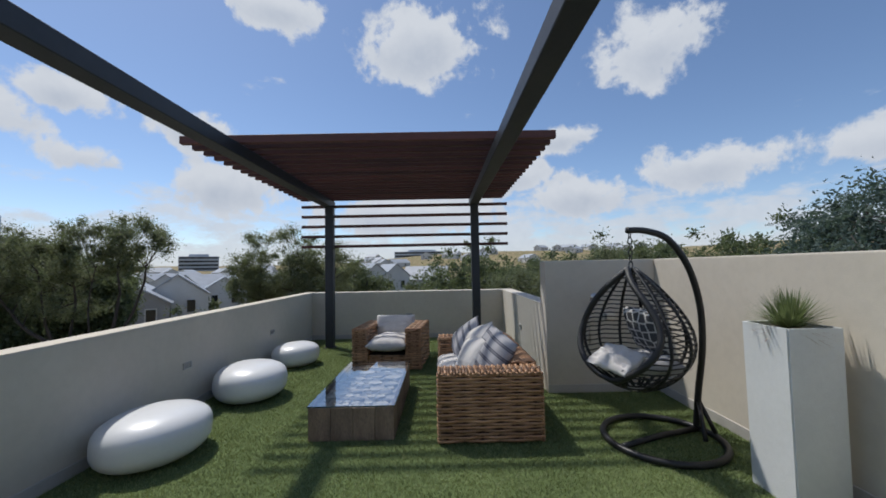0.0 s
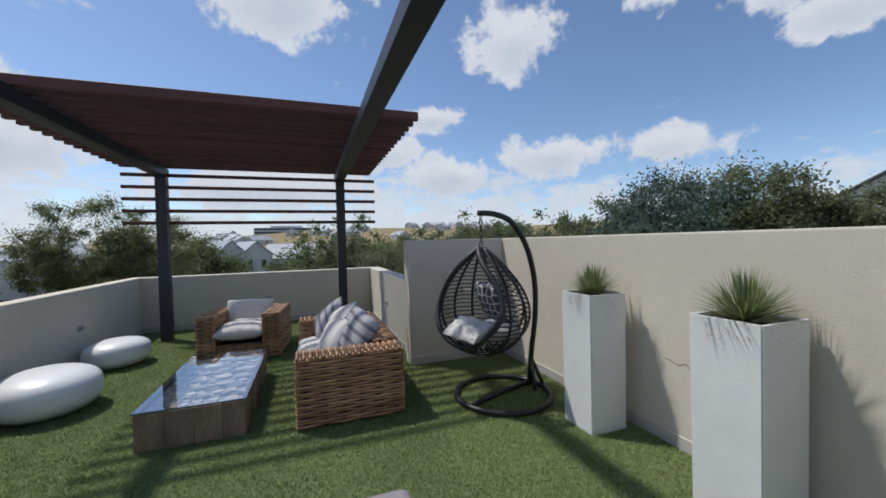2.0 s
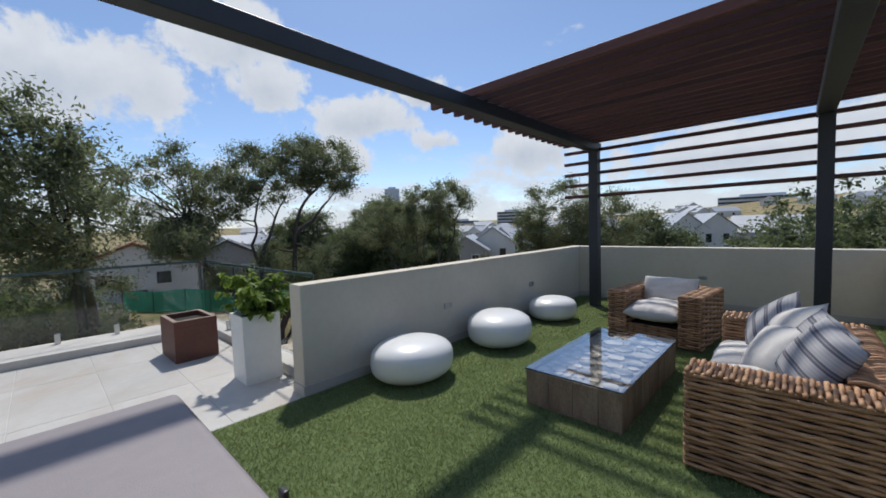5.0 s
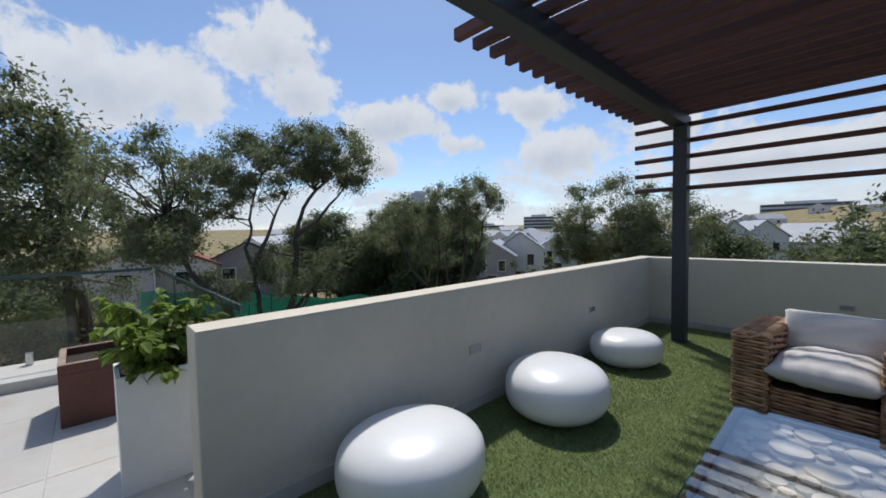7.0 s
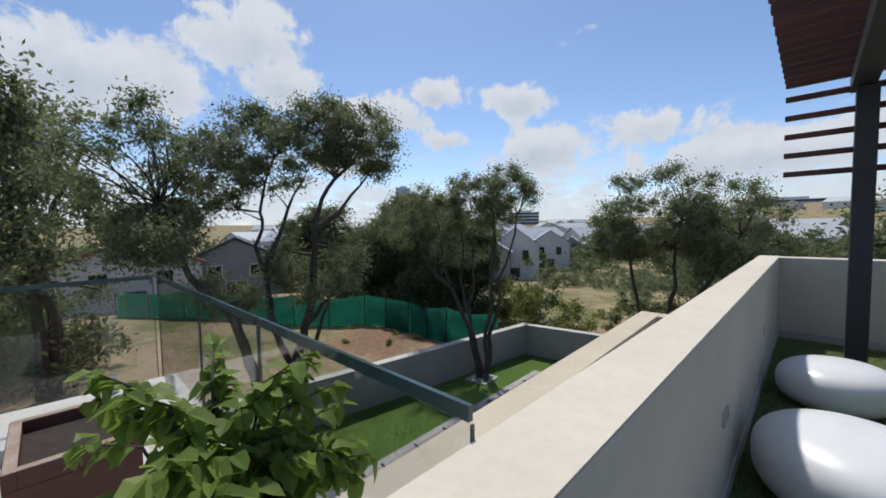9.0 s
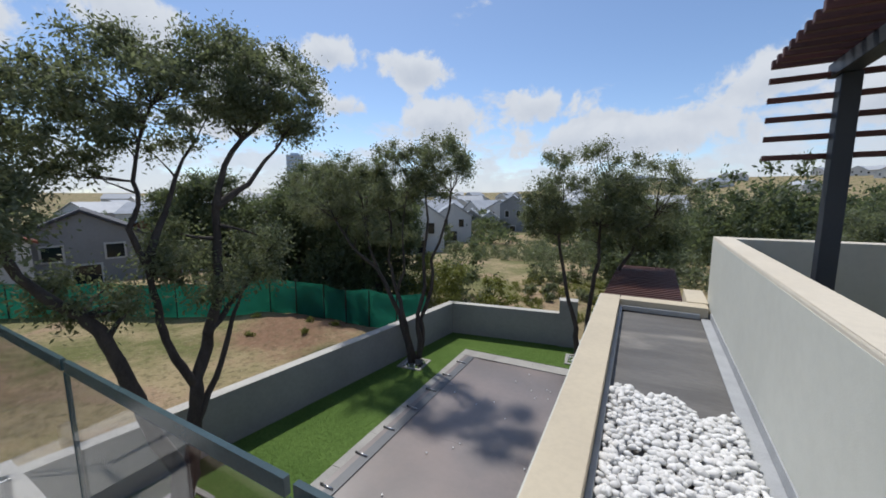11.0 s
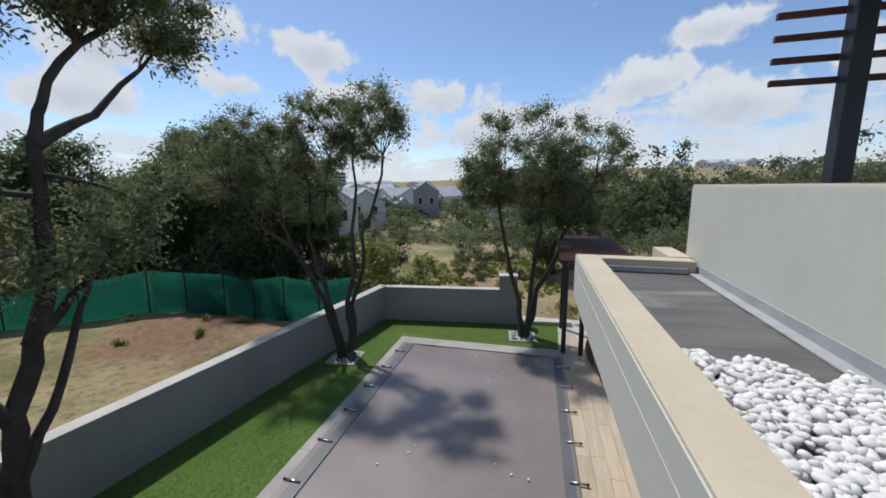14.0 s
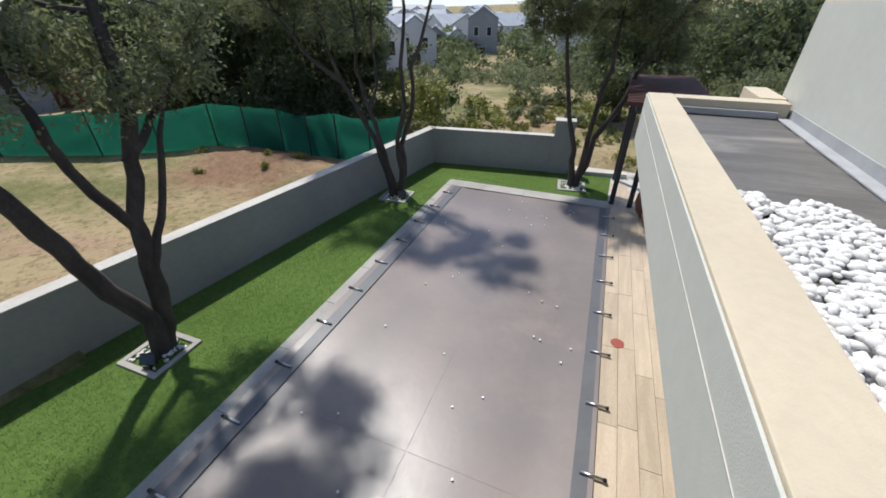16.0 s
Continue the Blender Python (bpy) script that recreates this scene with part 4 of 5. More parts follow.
for z0, z1, x0, x1 in ((ZM, ZM + 0.10, XLO - 0.012, XLO - 0.002), (ZM + 0.001, ZM + 0.015, XLO - 0.11, XLO - 0.012)):
    add_box(bm, x0, 2.29, z0, x1, PYF - 0.002, z1, 0.004)
setting(link("roof_flashing", bm, FLASHING), "light grey painted flashing at the wall foot", "flashing")
bm = skewed(PX1 + 0.001, PX1 + 0.04, 2.29, PYF - 0.042, ZM + 0.001, ZM + 0.06, 0.012)
add_box(bm, PX1 + 0.001, PYF - 0.04, ZM + 0.001, XLO - 0.12, PYF - 0.001, ZM + 0.07, 0.012)
setting(link("roof_fillet", bm, FLASHING), "grey waterproofing fillet inside the parapet", "flashing")
setting(link("wall_west_outer", box(XLO - 0.0025, 2.285, -0.45, XLO + 0.001, YF + 0.23, HW - 0.03), PLASTER_OUT), "pale plaster face of the parapet above the roof", "wall")
# thin sheet carrying the painted-in sunlight on the wall top
setting(link("wall_west_cap", box(XLO + 0.004, YE + 0.006, HW + 0.0005, XL - 0.004, YF + 0.22, HW + 0.004), PLASTER_SUNLIT), "top of the parapet, its plaster lightened to cream as sunlit", "coping")
setting(link("wall_house_lower", box(-2.4, -5.0, ZP - 0.3, -2.2, 8.0, -0.45), PLASTER_OUT), "plain plastered lower house wall behind the patio", "wall")
setting(link("ceiling_patio", box(PX1, -5.0, -0.50, -2.2, 8.0, -0.451), PLASTER_OUT), "plain plastered patio soffit", "ceiling")

# ---- pool garden ----
setting(link("pool_deck_base", box(-12, -7, ZP - 0.4, -2.2, 14.4, ZP - 0.03), GROUT), "concrete base of the pool garden", "paving")
gA, gB, gC = Vector((-11.06, -4.9, 0)), Vector((-8.90, 12.34, 0)), Vector((-5.62, 12.84, 0))


def slab(name, pts, z0, z1, mat, label, cat):
    b = bmesh.new()
    lo, hi = [b.verts.new((p[0], p[1], z0)) for p in pts], [b.verts.new((p[0], p[1], z1)) for p in pts]
    b.faces.new(hi), b.faces.new(lo[::-1])
    for i in range(len(pts)):
        b.faces.new((lo[i], lo[(i + 1) % len(pts)], hi[(i + 1) % len(pts)], hi[i]))
    bmesh.ops.recalc_face_normals(b, faces=b.faces[:])
    return setting(link(name, b, mat), label, cat)


slab("garden_turf_west", [gA, (-7.42, -4.9), (-7.92, 11.33), (-4.02, 11.46), (-4.02, 13.08), gB], ZP - 0.029, ZP - 0.008, TURF_GARDEN, "bright green artificial turf beside the pool", "turf")
garden_line = lambda p: (p[:, 0] > gA.x + (p[:, 1] - gA.y) * (gB.x - gA.x) / (gB.y - gA.y) + 0.02) & ((p[:, 0] < -7.81 - 0.031 * (p[:, 1] - 7.5)) | (p[:, 1] > 11.48)) & (p[:, 1] < 12.32 + 0.1524 * (p[:, 0] - gB.x))
blades("garden_turf_pile", -11.0, 0.5, -4.04, 13.0, ZP - 0.008, 190000, leafy("garden_blade", (0.095, 0.155, 0.038), (0.165, 0.235, 0.068), 0.25), "short bright green artificial grass pile", 0.02, garden_line)
d = (gB - gA).normalized()
nrm = Vector((-d.y, d.x, 0))
w0, w1 = gA, gB
slab("wall_garden_west", [w0, w1 + Vector((0, 0.0, 0)), w1 + nrm * 0.22, w0 + nrm * 0.22], ZP - 0.3, -1.885, GARDEN_WALL, "grey plastered garden boundary wall", "wall")
slab("wall_garden_west_cap", [w0 - nrm * 0.008, w1 - nrm * 0.008, w1 + nrm * 0.228, w0 + nrm * 0.228], -1.884, -1.87, WALL_CAP, "pale top of the garden wall", "coping")
eN = (gC - gB).normalized()
nN = Vector((-eN.y, eN.x, 0))
slab("wall_garden_north", [gB - eN * 0.22, gC, gC + nN * 0.22, gB - eN * 0.22 + nN * 0.22], ZP - 0.3, -1.884, GARDEN_WALL, "grey plastered garden end wall", "wall")
slab("wall_garden_north_cap", [gB - eN * 0.2 - nN * 0.008, gC - nN * 0.008, gC + nN * 0.228, gB - eN * 0.2 + nN * 0.228], -1.883, -1.868, WALL_CAP, "pale top of the garden end wall", "coping")
slab("garden_pillar", [gC - nN * 0.05, gC + eN * 0.5 - nN * 0.05, gC + eN * 0.5 + nN * 0.28, gC + nN * 0.28], ZP - 0.3, -1.475, GARDEN_WALL, "grey plastered wall pillar by the gate opening", "pillar")
slab("garden_pillar_cap", [gC - nN * 0.06 - eN * 0.01, gC + eN * 0.51 - nN * 0.06, gC + eN * 0.51 + nN * 0.29, gC + nN * 0.29 - eN * 0.01], -1.474, -1.46, WALL_CAP, "pale top of the wall pillar", "coping")
slab("garden_step", [gC + eN * 0.52, gC + eN * 2.0, gC + eN * 2.0 + nN * 0.26, gC + eN * 0.52 + nN * 0.26], ZP - 0.3, ZP + 0.09, WALL_CAP, "low pale kerb across the gate opening", "kerb")


# the pool and its deck lie turned a little against the terrace
POOL_TURN = pose(-5.7, 7.5, 0, 0, 0, 1.8) @ pose(5.7, -7.5, 0)


def sag(x, y):
    """Height of the slack cover sheet over the pool's edge."""
    u = (x + 7.62) / 3.77
    e = min(u, 1 - u)
    return 0.022 - 0.05 * min(1, e * 7) + 0.02 * min(1.0, e * 3) + 0.012 * noise.noise(Vector((x * 0.6, y * 0.5, 0))) * min(1, e * 6)


def pool():
    th = thing("pool_cover", (0, 0, ZP), "grey-brown tensioned pool safety cover with metal battens", "pool cover")
    th.matrix_basis = POOL_TURN @ pose(0, 0, ZP)
    bm = bmesh.new()
    nx, ny = 24, 70
    grid = [[bm.verts.new((-7.62 + 3.77 * i / nx, -4.5 + 15.47 * j / ny, 0.0)) for i in range(nx + 1)] for j in range(ny + 1)]
    for j in range(ny + 1):
        for i in range(nx + 1):
            v = grid[j][i]
            v.co.z = sag(v.co.x, v.co.y)
    for j in range(ny):
        for i in range(nx):
            bm.faces.new((grid[j][i], grid[j][i + 1], grid[j + 1][i + 1], grid[j + 1][i]))
    sheet = part("sheet", bm, COVER, th, smooth=True)
    bm = bmesh.new()
    for x in (-7.43, -3.95):
        add_box(bm, x - 0.09, -4.5, 0.004, x + 0.09, 10.9, 0.018)
    part("edge_band", bm, surface("cover_edge_band", (0.135, 0.14, 0.15), (0.11, 0.115, 0.125), 1.5, 0.4, 0.2, 40, grain=0.1), th, "blue-grey welded edge band")
    bm = bmesh.new()
    for y in (1.2, 4.3, 7.4):
        add_tube(bm, [(-7.3 + 3.1 * k / 24, y, sag(-7.3 + 3.1 * k / 24, y) - 0.0025) for k in range(25)], 0.004, 5)
    add_tube(bm, [(-5.62, -4.4 + 15.2 * k / 60, sag(-5.62, -4.4 + 15.2 * k / 60) - 0.0025) for k in range(61)], 0.004, 5)
    part("weld_seam", bm, COVER, th, "faint welded seam in the sheet")
    r = random.Random(3)
    for k in range(46):
        x, y = r.uniform(-7.3, -4.2), r.uniform(2.5, 10.6)
        part("eyelet", add_tube(bmesh.new(), [(x, y, 0.0), (x, y, 0.014)], 0.014, 8), WHITE_GLOSS, th, "small white drain eyelet")
    for k in range(15):
        y = 10.42 - 0.815 * k
        for x, s in ((-7.52, 1), (-3.86, -1)):
            bt = part("batten_end", add_tube(bmesh.new(), [(x - 0.10 * s, y, 0.036), (x + 0.12 * s, y, 0.034)], 0.015, 8), CHROME, th, "short steel batten end", True)
            part("end_cap", add_tube(bmesh.new(), [(x - 0.125 * s, y, 0.036), (x - 0.095 * s, y, 0.036)], 0.019, 8), BLACK_STEEL, bt, "black end cap")


pool()
tagged(link("deck_drain", add_tube(bmesh.new(), [(-3.622, 6.71, ZP + 0.001), (-3.622, 6.71, ZP + 0.008)], 0.085, 20), surface("drain_lid_paint", (0.34, 0.075, 0.05), (0.26, 0.06, 0.045), 9, 0.7, 0.3, 120)), "round red-brown drain lid in the deck", "drain lid")


def pot(at, label):
    b = bmesh.new()
    prof = [(0.10, 0), (0.19, 0.12), (0.25, 0.32), (0.24, 0.48), (0.17, 0.62), (0.13, 0.68), (0.16, 0.74), (0.13, 0.735), (0.10, 0.6)]
    rings = [[b.verts.new((r * math.cos(a), r * math.sin(a), z)) for a in (k * math.pi / 10 for k in range(20))] for r, z in prof]
    for p, q in zip(rings, rings[1:]):
        for k in range(20):
            b.faces.new((p[k], p[(k + 1) % 20], q[(k + 1) % 20], q[k]))
    ob = link("clay_pot", b, TERRACOTTA, smooth=True)
    ob.matrix_basis = pose(*at)
    return tagged(ob, label, "pot", "clay pots on the patio")


pot((-3.13, 10.2, ZP), "ribbed brown clay urn on the patio")
pot((-3.25, 10.85, ZP), "brown clay urn beside the pergola post")


def pergola_low():
    th = thing("garden_pergola", (0, 0, ZP), "dark timber slatted pergola over the garden path", "pergola")
    for x, y in ((-3.98, 11.25), (-3.60, 11.22), (-3.98, 12.9), (-2.95, 12.9)):
        part("post", box(x, y, 0.0 if y < 12 else -0.3, x + 0.10, y + 0.10, 2.33, 0.005, 1), STEEL_DARK, th)
    for x in (-3.98, -2.95):
        part("beam", box(x, 9.6, 2.331, x + 0.10, 13.05, 2.45, 0.005, 1), STEEL_DARK, th)
    for k in range(23):
        part("slat", box(-4.13, 9.6 + 0.155 * k, 2.452, -2.82, 9.6 + 0.155 * k + 0.07, 2.52), SLAT_WOOD, th)


pergola_low()

# ---- ground to the horizon ----
def ground_height(x, y):
    r = math.hypot(x + 4, y - 2)
    az = math.degrees(math.atan2(x + 4, y - 2))
    f = lambda a, b, q: max(0.0, min(1.0, (q - a) / (b - a))) ** 2 * (3 - 2 * max(0.0, min(1.0, (q - a) / (b - a))))
    z = -2.62 - 3.2 * f(18, 55, r) * (1 - 0.9 * f(20, 60, az) * (1 - f(120, 170, az)))
    z += 0.32 * max(0.0, 1 - math.hypot((x + 13.2) / 2.6, (y - 9.9) / 0.9)) ** 0.6 * (0.7 + 0.5 * noise.noise(Vector((x * 1.5, y * 1.5, 0))))
    if -11.3 + (y + 4.9) * 0.125 < x < -1.5 and -9 < y < 12.6 + 0.152 * (x + 8.9):
        z = -3.4
    elif x > -2 and y < 9:
        z = -3.4
    z += f(140, 420, r) * (10 + 12 * f(-25, 5, az) * (1 - f(60, 120, az)) - 2 * f(-40, -90, az)) + f(420, 1500, r) * 14
    if r > 13:
        z += 0.25 * noise.noise(Vector((x * 0.13, y * 0.13, 0))) + f(100, 500, r) * 5 * noise.noise(Vector((x * 0.004, y * 0.004, 3)))
    return z


bm = bmesh.new()
rad = [0.0, 3, 5, 6.5, 7.5, 8.2, 8.8, 9.4, 10, 10.6, 11.2, 12] + [12 * 1.075 ** k for k in range(1, 78)]
NA = 220
prev = None
for r in rad[1:]:
    ring = [bm.verts.new((-4 + r * math.sin(a), 2 + r * math.cos(a), ground_height(-4 + r * math.sin(a), 2 + r * math.cos(a)))) for a in (k * 2 * math.pi / NA for k in range(NA))]
    if prev:
        for k in range(NA):
            bm.faces.new((prev[k], prev[(k + 1) % NA], ring[(k + 1) % NA], ring[k]))
    else:
        bm.faces.new(ring)
    prev = ring
bmesh.ops.recalc_face_normals(bm, faces=bm.faces[:])


def ground_material():
    m = bpy.data.materials.new("dry_veld")
    t, n, l = nodes_of(m)
    pos = n.new("ShaderNodeNewGeometry").outputs["Position"]
    grass = mix_color(t, map_range(t, noise_node(t, pos, 0.3, 6, 0.65), 0.38, 0.62, 0, 1), (0.36, 0.285, 0.165), (0.15, 0.155, 0.06))
    soil = mix_color(t, noise_node(t, pos, 1.4, 6, 0.7), (0.26, 0.165, 0.105), (0.43, 0.32, 0.215))
    bare = map_range(t, noise_node(t, pos, 0.22, 5, 0.65, 0.5), 0.5, 0.62, 0, 0.9)
    spot = n.new("ShaderNodeVectorMath")
    spot.operation = "DISTANCE"
    spot.inputs[1].default_value = (-13.2, 9.5, -2.6)
    l.new(pos, spot.inputs[0])
    heap = math_node(t, "ADD", spot.outputs["Value"], math_node(t, "MULTIPLY", noise_node(t, pos, 0.9, 5, 0.7), 4.0))
    heap = map_range(t, heap, 3.2, 4.6, 1.0, 0.0)
    col = mix_color(t, bare, grass, soil)
    col = mix_color(t, heap, col, mix_color(t, noise_node(t, pos, 3.0, 6, 0.7), (0.165, 0.092, 0.058), (0.31, 0.20, 0.13)))
    col = mix_color(t, map_range(t, noise_node(t, pos, 5, 6, 0.8), 0.48, 0.66, 0, 0.75), col, (0.10, 0.085, 0.045))
    col = mix_color(t, map_range(t, noise_node(t, pos, 14, 5, 0.8), 0.55, 0.72, 0, 0.7), col, (0.52, 0.44, 0.31))
    b = n.new("ShaderNodeBsdfPrincipled")
    b.inputs["Roughness"].default_value, b.inputs["Specular IOR Level"].default_value = 0.97, 0.1
    l.new(col, b.inputs["Base Color"])
    bp = n.new("ShaderNodeBump")
    bp.inputs["Strength"].default_value, bp.inputs["Distance"].default_value = 0.9, 0.05
    l.new(noise_node(t, pos, 7, 6, 0.7), bp.inputs["Height"])
    l.new(bp.outputs[0], b.inputs["Normal"])
    l.new(b.outputs[0], n.new("ShaderNodeOutputMaterial").inputs[0])
    return m


setting(link("ground", bm, ground_material(), smooth=True), "dry grass and bare reddish soil sloping to distant hills", "ground")


# ---- trees ----
def crown_mesh(name, th, clumps, per, leaf, mat, seed, slim=0.42):
    g = np.random.default_rng(seed)
    c = np.array([p[:3] for p in clumps])
    r = np.array([p[3] for p in clumps])
    v, f = leaf_cloud(g, c, r, per, leaf, slim)
    return raw_mesh(name, v, f, mat, th)


def limb_points(r, a, b, n=6, bend=0.12):
    a, b = Vector(a), Vector(b)
    ln = (b - a).length
    off = Vector((r.uniform(-1, 1), r.uniform(-1, 1), r.uniform(-0.3, 0.3))) * ln * bend
    return [a.lerp(b, i / n) + off * math.sin(math.pi * i / n) + Vector((r.gauss(0, 1), r.gauss(0, 1), 0)) * ln * 0.012 for i in range(n + 1)]


def tree(at, label, stems, crowns, seed, mat=LEAF_OLIVE, per=170, leaf=0.085, clump=0.34, count=60, thick=0.11, sprays=()):
    """stems: lists of points up from the base; crowns: ellipsoids (x, y, z, rx, ry, rz), all from the base; sprays: the same, sparse."""
    r = random.Random(seed)
    th = thing("tree", at, label, "tree")
    bm = bmesh.new()
    tips = []
    for st in stems:
        pts = []
        for a, b in zip(st, st[1:]):
            pts += limb_points(r, a, b, 4, 0.07)[:-1]
        pts.append(Vector(st[-1]))
        n = len(pts)
        first = thick if st[0][2] < 0.3 else thick * 0.5
        rs = [first * (1 - 0.72 * i / (n - 1)) * (1.35 if i == 0 else 1) * r.uniform(0.92, 1.08) for i in range(n)]
        add_tube(bm, pts, rs, 8)
        tips += [(p, q) for p, q in zip(pts[n // 2:], rs[n // 2:])]
    clumps = []
    for i, (cx, cy, cz, rx, ry, rz) in enumerate(list(crowns) + list(sprays)):
        for k in range(count if i < len(crowns) else count // 3):
            q = Vector((r.gauss(0, 1), r.gauss(0, 1), r.gauss(0, 1))).normalized()
            q *= r.uniform(0.45, 1.0) ** 0.6
            p = Vector((cx + q.x * rx, cy + q.y * ry, cz + q.z * rz))
            p += Vector((noise.noise(p * 0.9 + Vector((seed, 0, 0))), noise.noise(p * 0.9 + Vector((0, seed, 0))), noise.noise(p * 0.9))) * 0.35
            clumps.append((p.x, p.y, p.z, clump * r.uniform(0.6, 1.25)))
            if k % 2 == 0:
                o, w = min(tips, key=lambda tp: (tp[0] - p).length + r.uniform(0, 0.5))
                pts = limb_points(r, o, p, 5, 0.16)
                add_tube(bm, pts, [max(0.006, min(w * 0.6, 0.05) * (1 - 0.8 * i / 5)) for i in range(6)], 5)
    part("trunk", bm, BARK, th, "dark rough bark trunk and limbs", True)
    crown_mesh("crown", th, clumps, per, leaf, mat, seed)
    return th


tree((-9.08, 4.19, ZP), "twin-trunked olive-green tree in a turf cut-out by the garden wall",
     [[(0, 0.05, -0.1), (0, 0.25, 0.5), (0, 0.34, 1.2), (0, 0.42, 1.75), (0, 0.70, 2.6), (0, 0.84, 3.3), (0, 0.90, 4.2), (0, 1.0, 4.65), (0.1, 1.6, 5.5)],
      [(0, 0.40, 1.70), (-0.05, 0.14, 2.3), (-0.1, 0.09, 2.85), (-0.1, 0.02, 3.4), (-0.1, -0.14, 4.0), (-0.1, -0.02, 4.6), (-0.1, 0.25, 5.6)],
      [(0, 0.0, -0.1), (0, 0.10, 0.5), (0, -0.20, 1.3), (0, -0.42, 2.2), (0, -0.58, 2.8), (-0.05, -0.9, 3.2), (-0.1, -1.2, 3.7), (-0.2, -1.5, 4.7)],
      [(0, 0.9, 4.25), (0.1, 1.4, 4.6), (0.1, 2.1, 5.4)], [(0, 0.60, 2.35), (0, 1.0, 2.75), (0, 1.5, 3.3)],
      [(0, 0.28, 0.9), (0.1, 0.62, 1.7), (0.1, 0.95, 2.5), (0.1, 1.2, 3.0)], [(-0.1, 0.0, 3.5), (-0.2, 0.35, 4.2), (-0.2, 0.8, 5.2)]],
     [(0.0, 2.15, 6.05, 0.95, 0.80, 0.85), (0.0, 1.2, 6.15, 0.9, 0.8, 0.75), (-0.3, 0.2, 5.7, 1.0, 0.85, 0.75), (-0.4, -0.7, 5.3, 0.9, 0.75, 0.75),
      (-0.5, -1.9, 5.1, 1.2, 0.9, 1.1), (0.0, -1.5, 4.3, 0.8, 0.6, 0.5)], 3, count=50, thick=0.125, per=270, leaf=0.06, clump=0.36, sprays=((0.0, 1.5, 3.6, 0.7, 0.65, 0.35), (0.0, 0.5, 3.7, 0.6, 0.5, 0.4), (0.1, 1.0, 3.1, 0.7, 0.8, 0.35), (-0.3, -0.6, 3.3, 0.6, 0.6, 0.4)))
tree((-8.70, 9.76, ZP), "multi-stemmed olive-green tree with slender dark stems beside the pool",
     [[(0, 0, -0.1), (-0.25, 0, 1.0), (-0.5, 0.0, 1.9), (-0.85, 0.1, 2.7), (-1.0, 0.2, 4.4)], [(-0.5, 0, 1.9), (-0.35, 0.1, 3.0), (-0.2, 0.1, 4.5)], [(0.08, 0, -0.1), (0.09, 0.1, 1.34), (0.2, 0.2, 2.86), (0.25, 0.3, 4.8)],
      [(0, 0.1, -0.1), (0.1, 0.2, 1.2), (0.4, 0.3, 2.8), (0.9, 0.4, 4.5)], [(-0.05, 0, -0.1), (-0.5, 0.1, 1.26), (-1.25, 0.1, 2.46), (-2.2, 0.1, 3.1), (-2.9, 0.1, 4.0)], [(-1.25, 0.1, 2.46), (-1.6, 0.1, 3.6), (-1.9, 0.1, 4.6)]],
     [(0.55, 0.3, 5.2, 0.95, 0.95, 0.85), (-0.6, 0.2, 4.9, 0.9, 1.0, 0.75), (-2.0, 0.2, 4.75, 1.2, 1.1, 0.95), (-3.3, 0.3, 4.5, 1.1, 1.0, 0.9)], 8, count=54, thick=0.075, per=330, leaf=0.056, clump=0.32, sprays=((-1.2, 0.1, 3.5, 0.9, 0.7, 0.4),))
tree((-4.91, 12.02, ZP), "round-crowned olive-green tree by the gate opening",
     [[(0, 0, -0.1), (-0.12, 0, 0.9), (-0.5, 0.1, 2.4), (-0.8, 0.2, 4.2)], [(0.08, 0, -0.1), (0.15, 0.1, 1.2), (0.35, 0.2, 2.7), (0.5, 0.2, 4.6)],
      [(0, 0.08, -0.1), (0.3, 0.2, 1.2), (0.9, 0.3, 2.6), (1.6, 0.3, 4.0)]],
     [(-0.25, 0.2, 4.55, 1.25, 1.2, 1.2), (1.4, 0.3, 4.25, 1.1, 1.1, 1.1), (-0.9, 0.2, 3.9, 0.7, 0.9, 0.6), (0.6, 0.2, 4.0, 1.0, 1.0, 0.8)], 12, count=64, thick=0.085, per=330, leaf=0.056, clump=0.33)


def quick_tree(x, y, top, spread, seed, mat, label, base=None, leaf=0.13, per=300, count=84, low=0.25):
    zb = ground_height(x, y) if base is None else base
    h = top - zb
    r = random.Random(seed)
    stems = [[(0, 0, -0.2), (r.uniform(-.2, .2), r.uniform(-.2, .2), h * 0.35), (r.uniform(-.5, .5) * spread, r.uniform(-.5, .5) * spread, h * 0.8)] for _ in range(3)]
    cr = [(r.uniform(-.45, .45) * spread, r.uniform(-.45, .45) * spread, h * (low + (1 - low) * q), spread * r.uniform(0.55, 0.8), spread * r.uniform(0.55, 0.8), h * (1 - low) * 0.33) for q in (0.3, 0.5, 0.66, 0.62)]
    return tree((x, y, zb), label, stems, cr, seed, mat, per, leaf, spread * 0.24 + 0.15, count // 4 + 4, 0.05 + 0.012 * h)


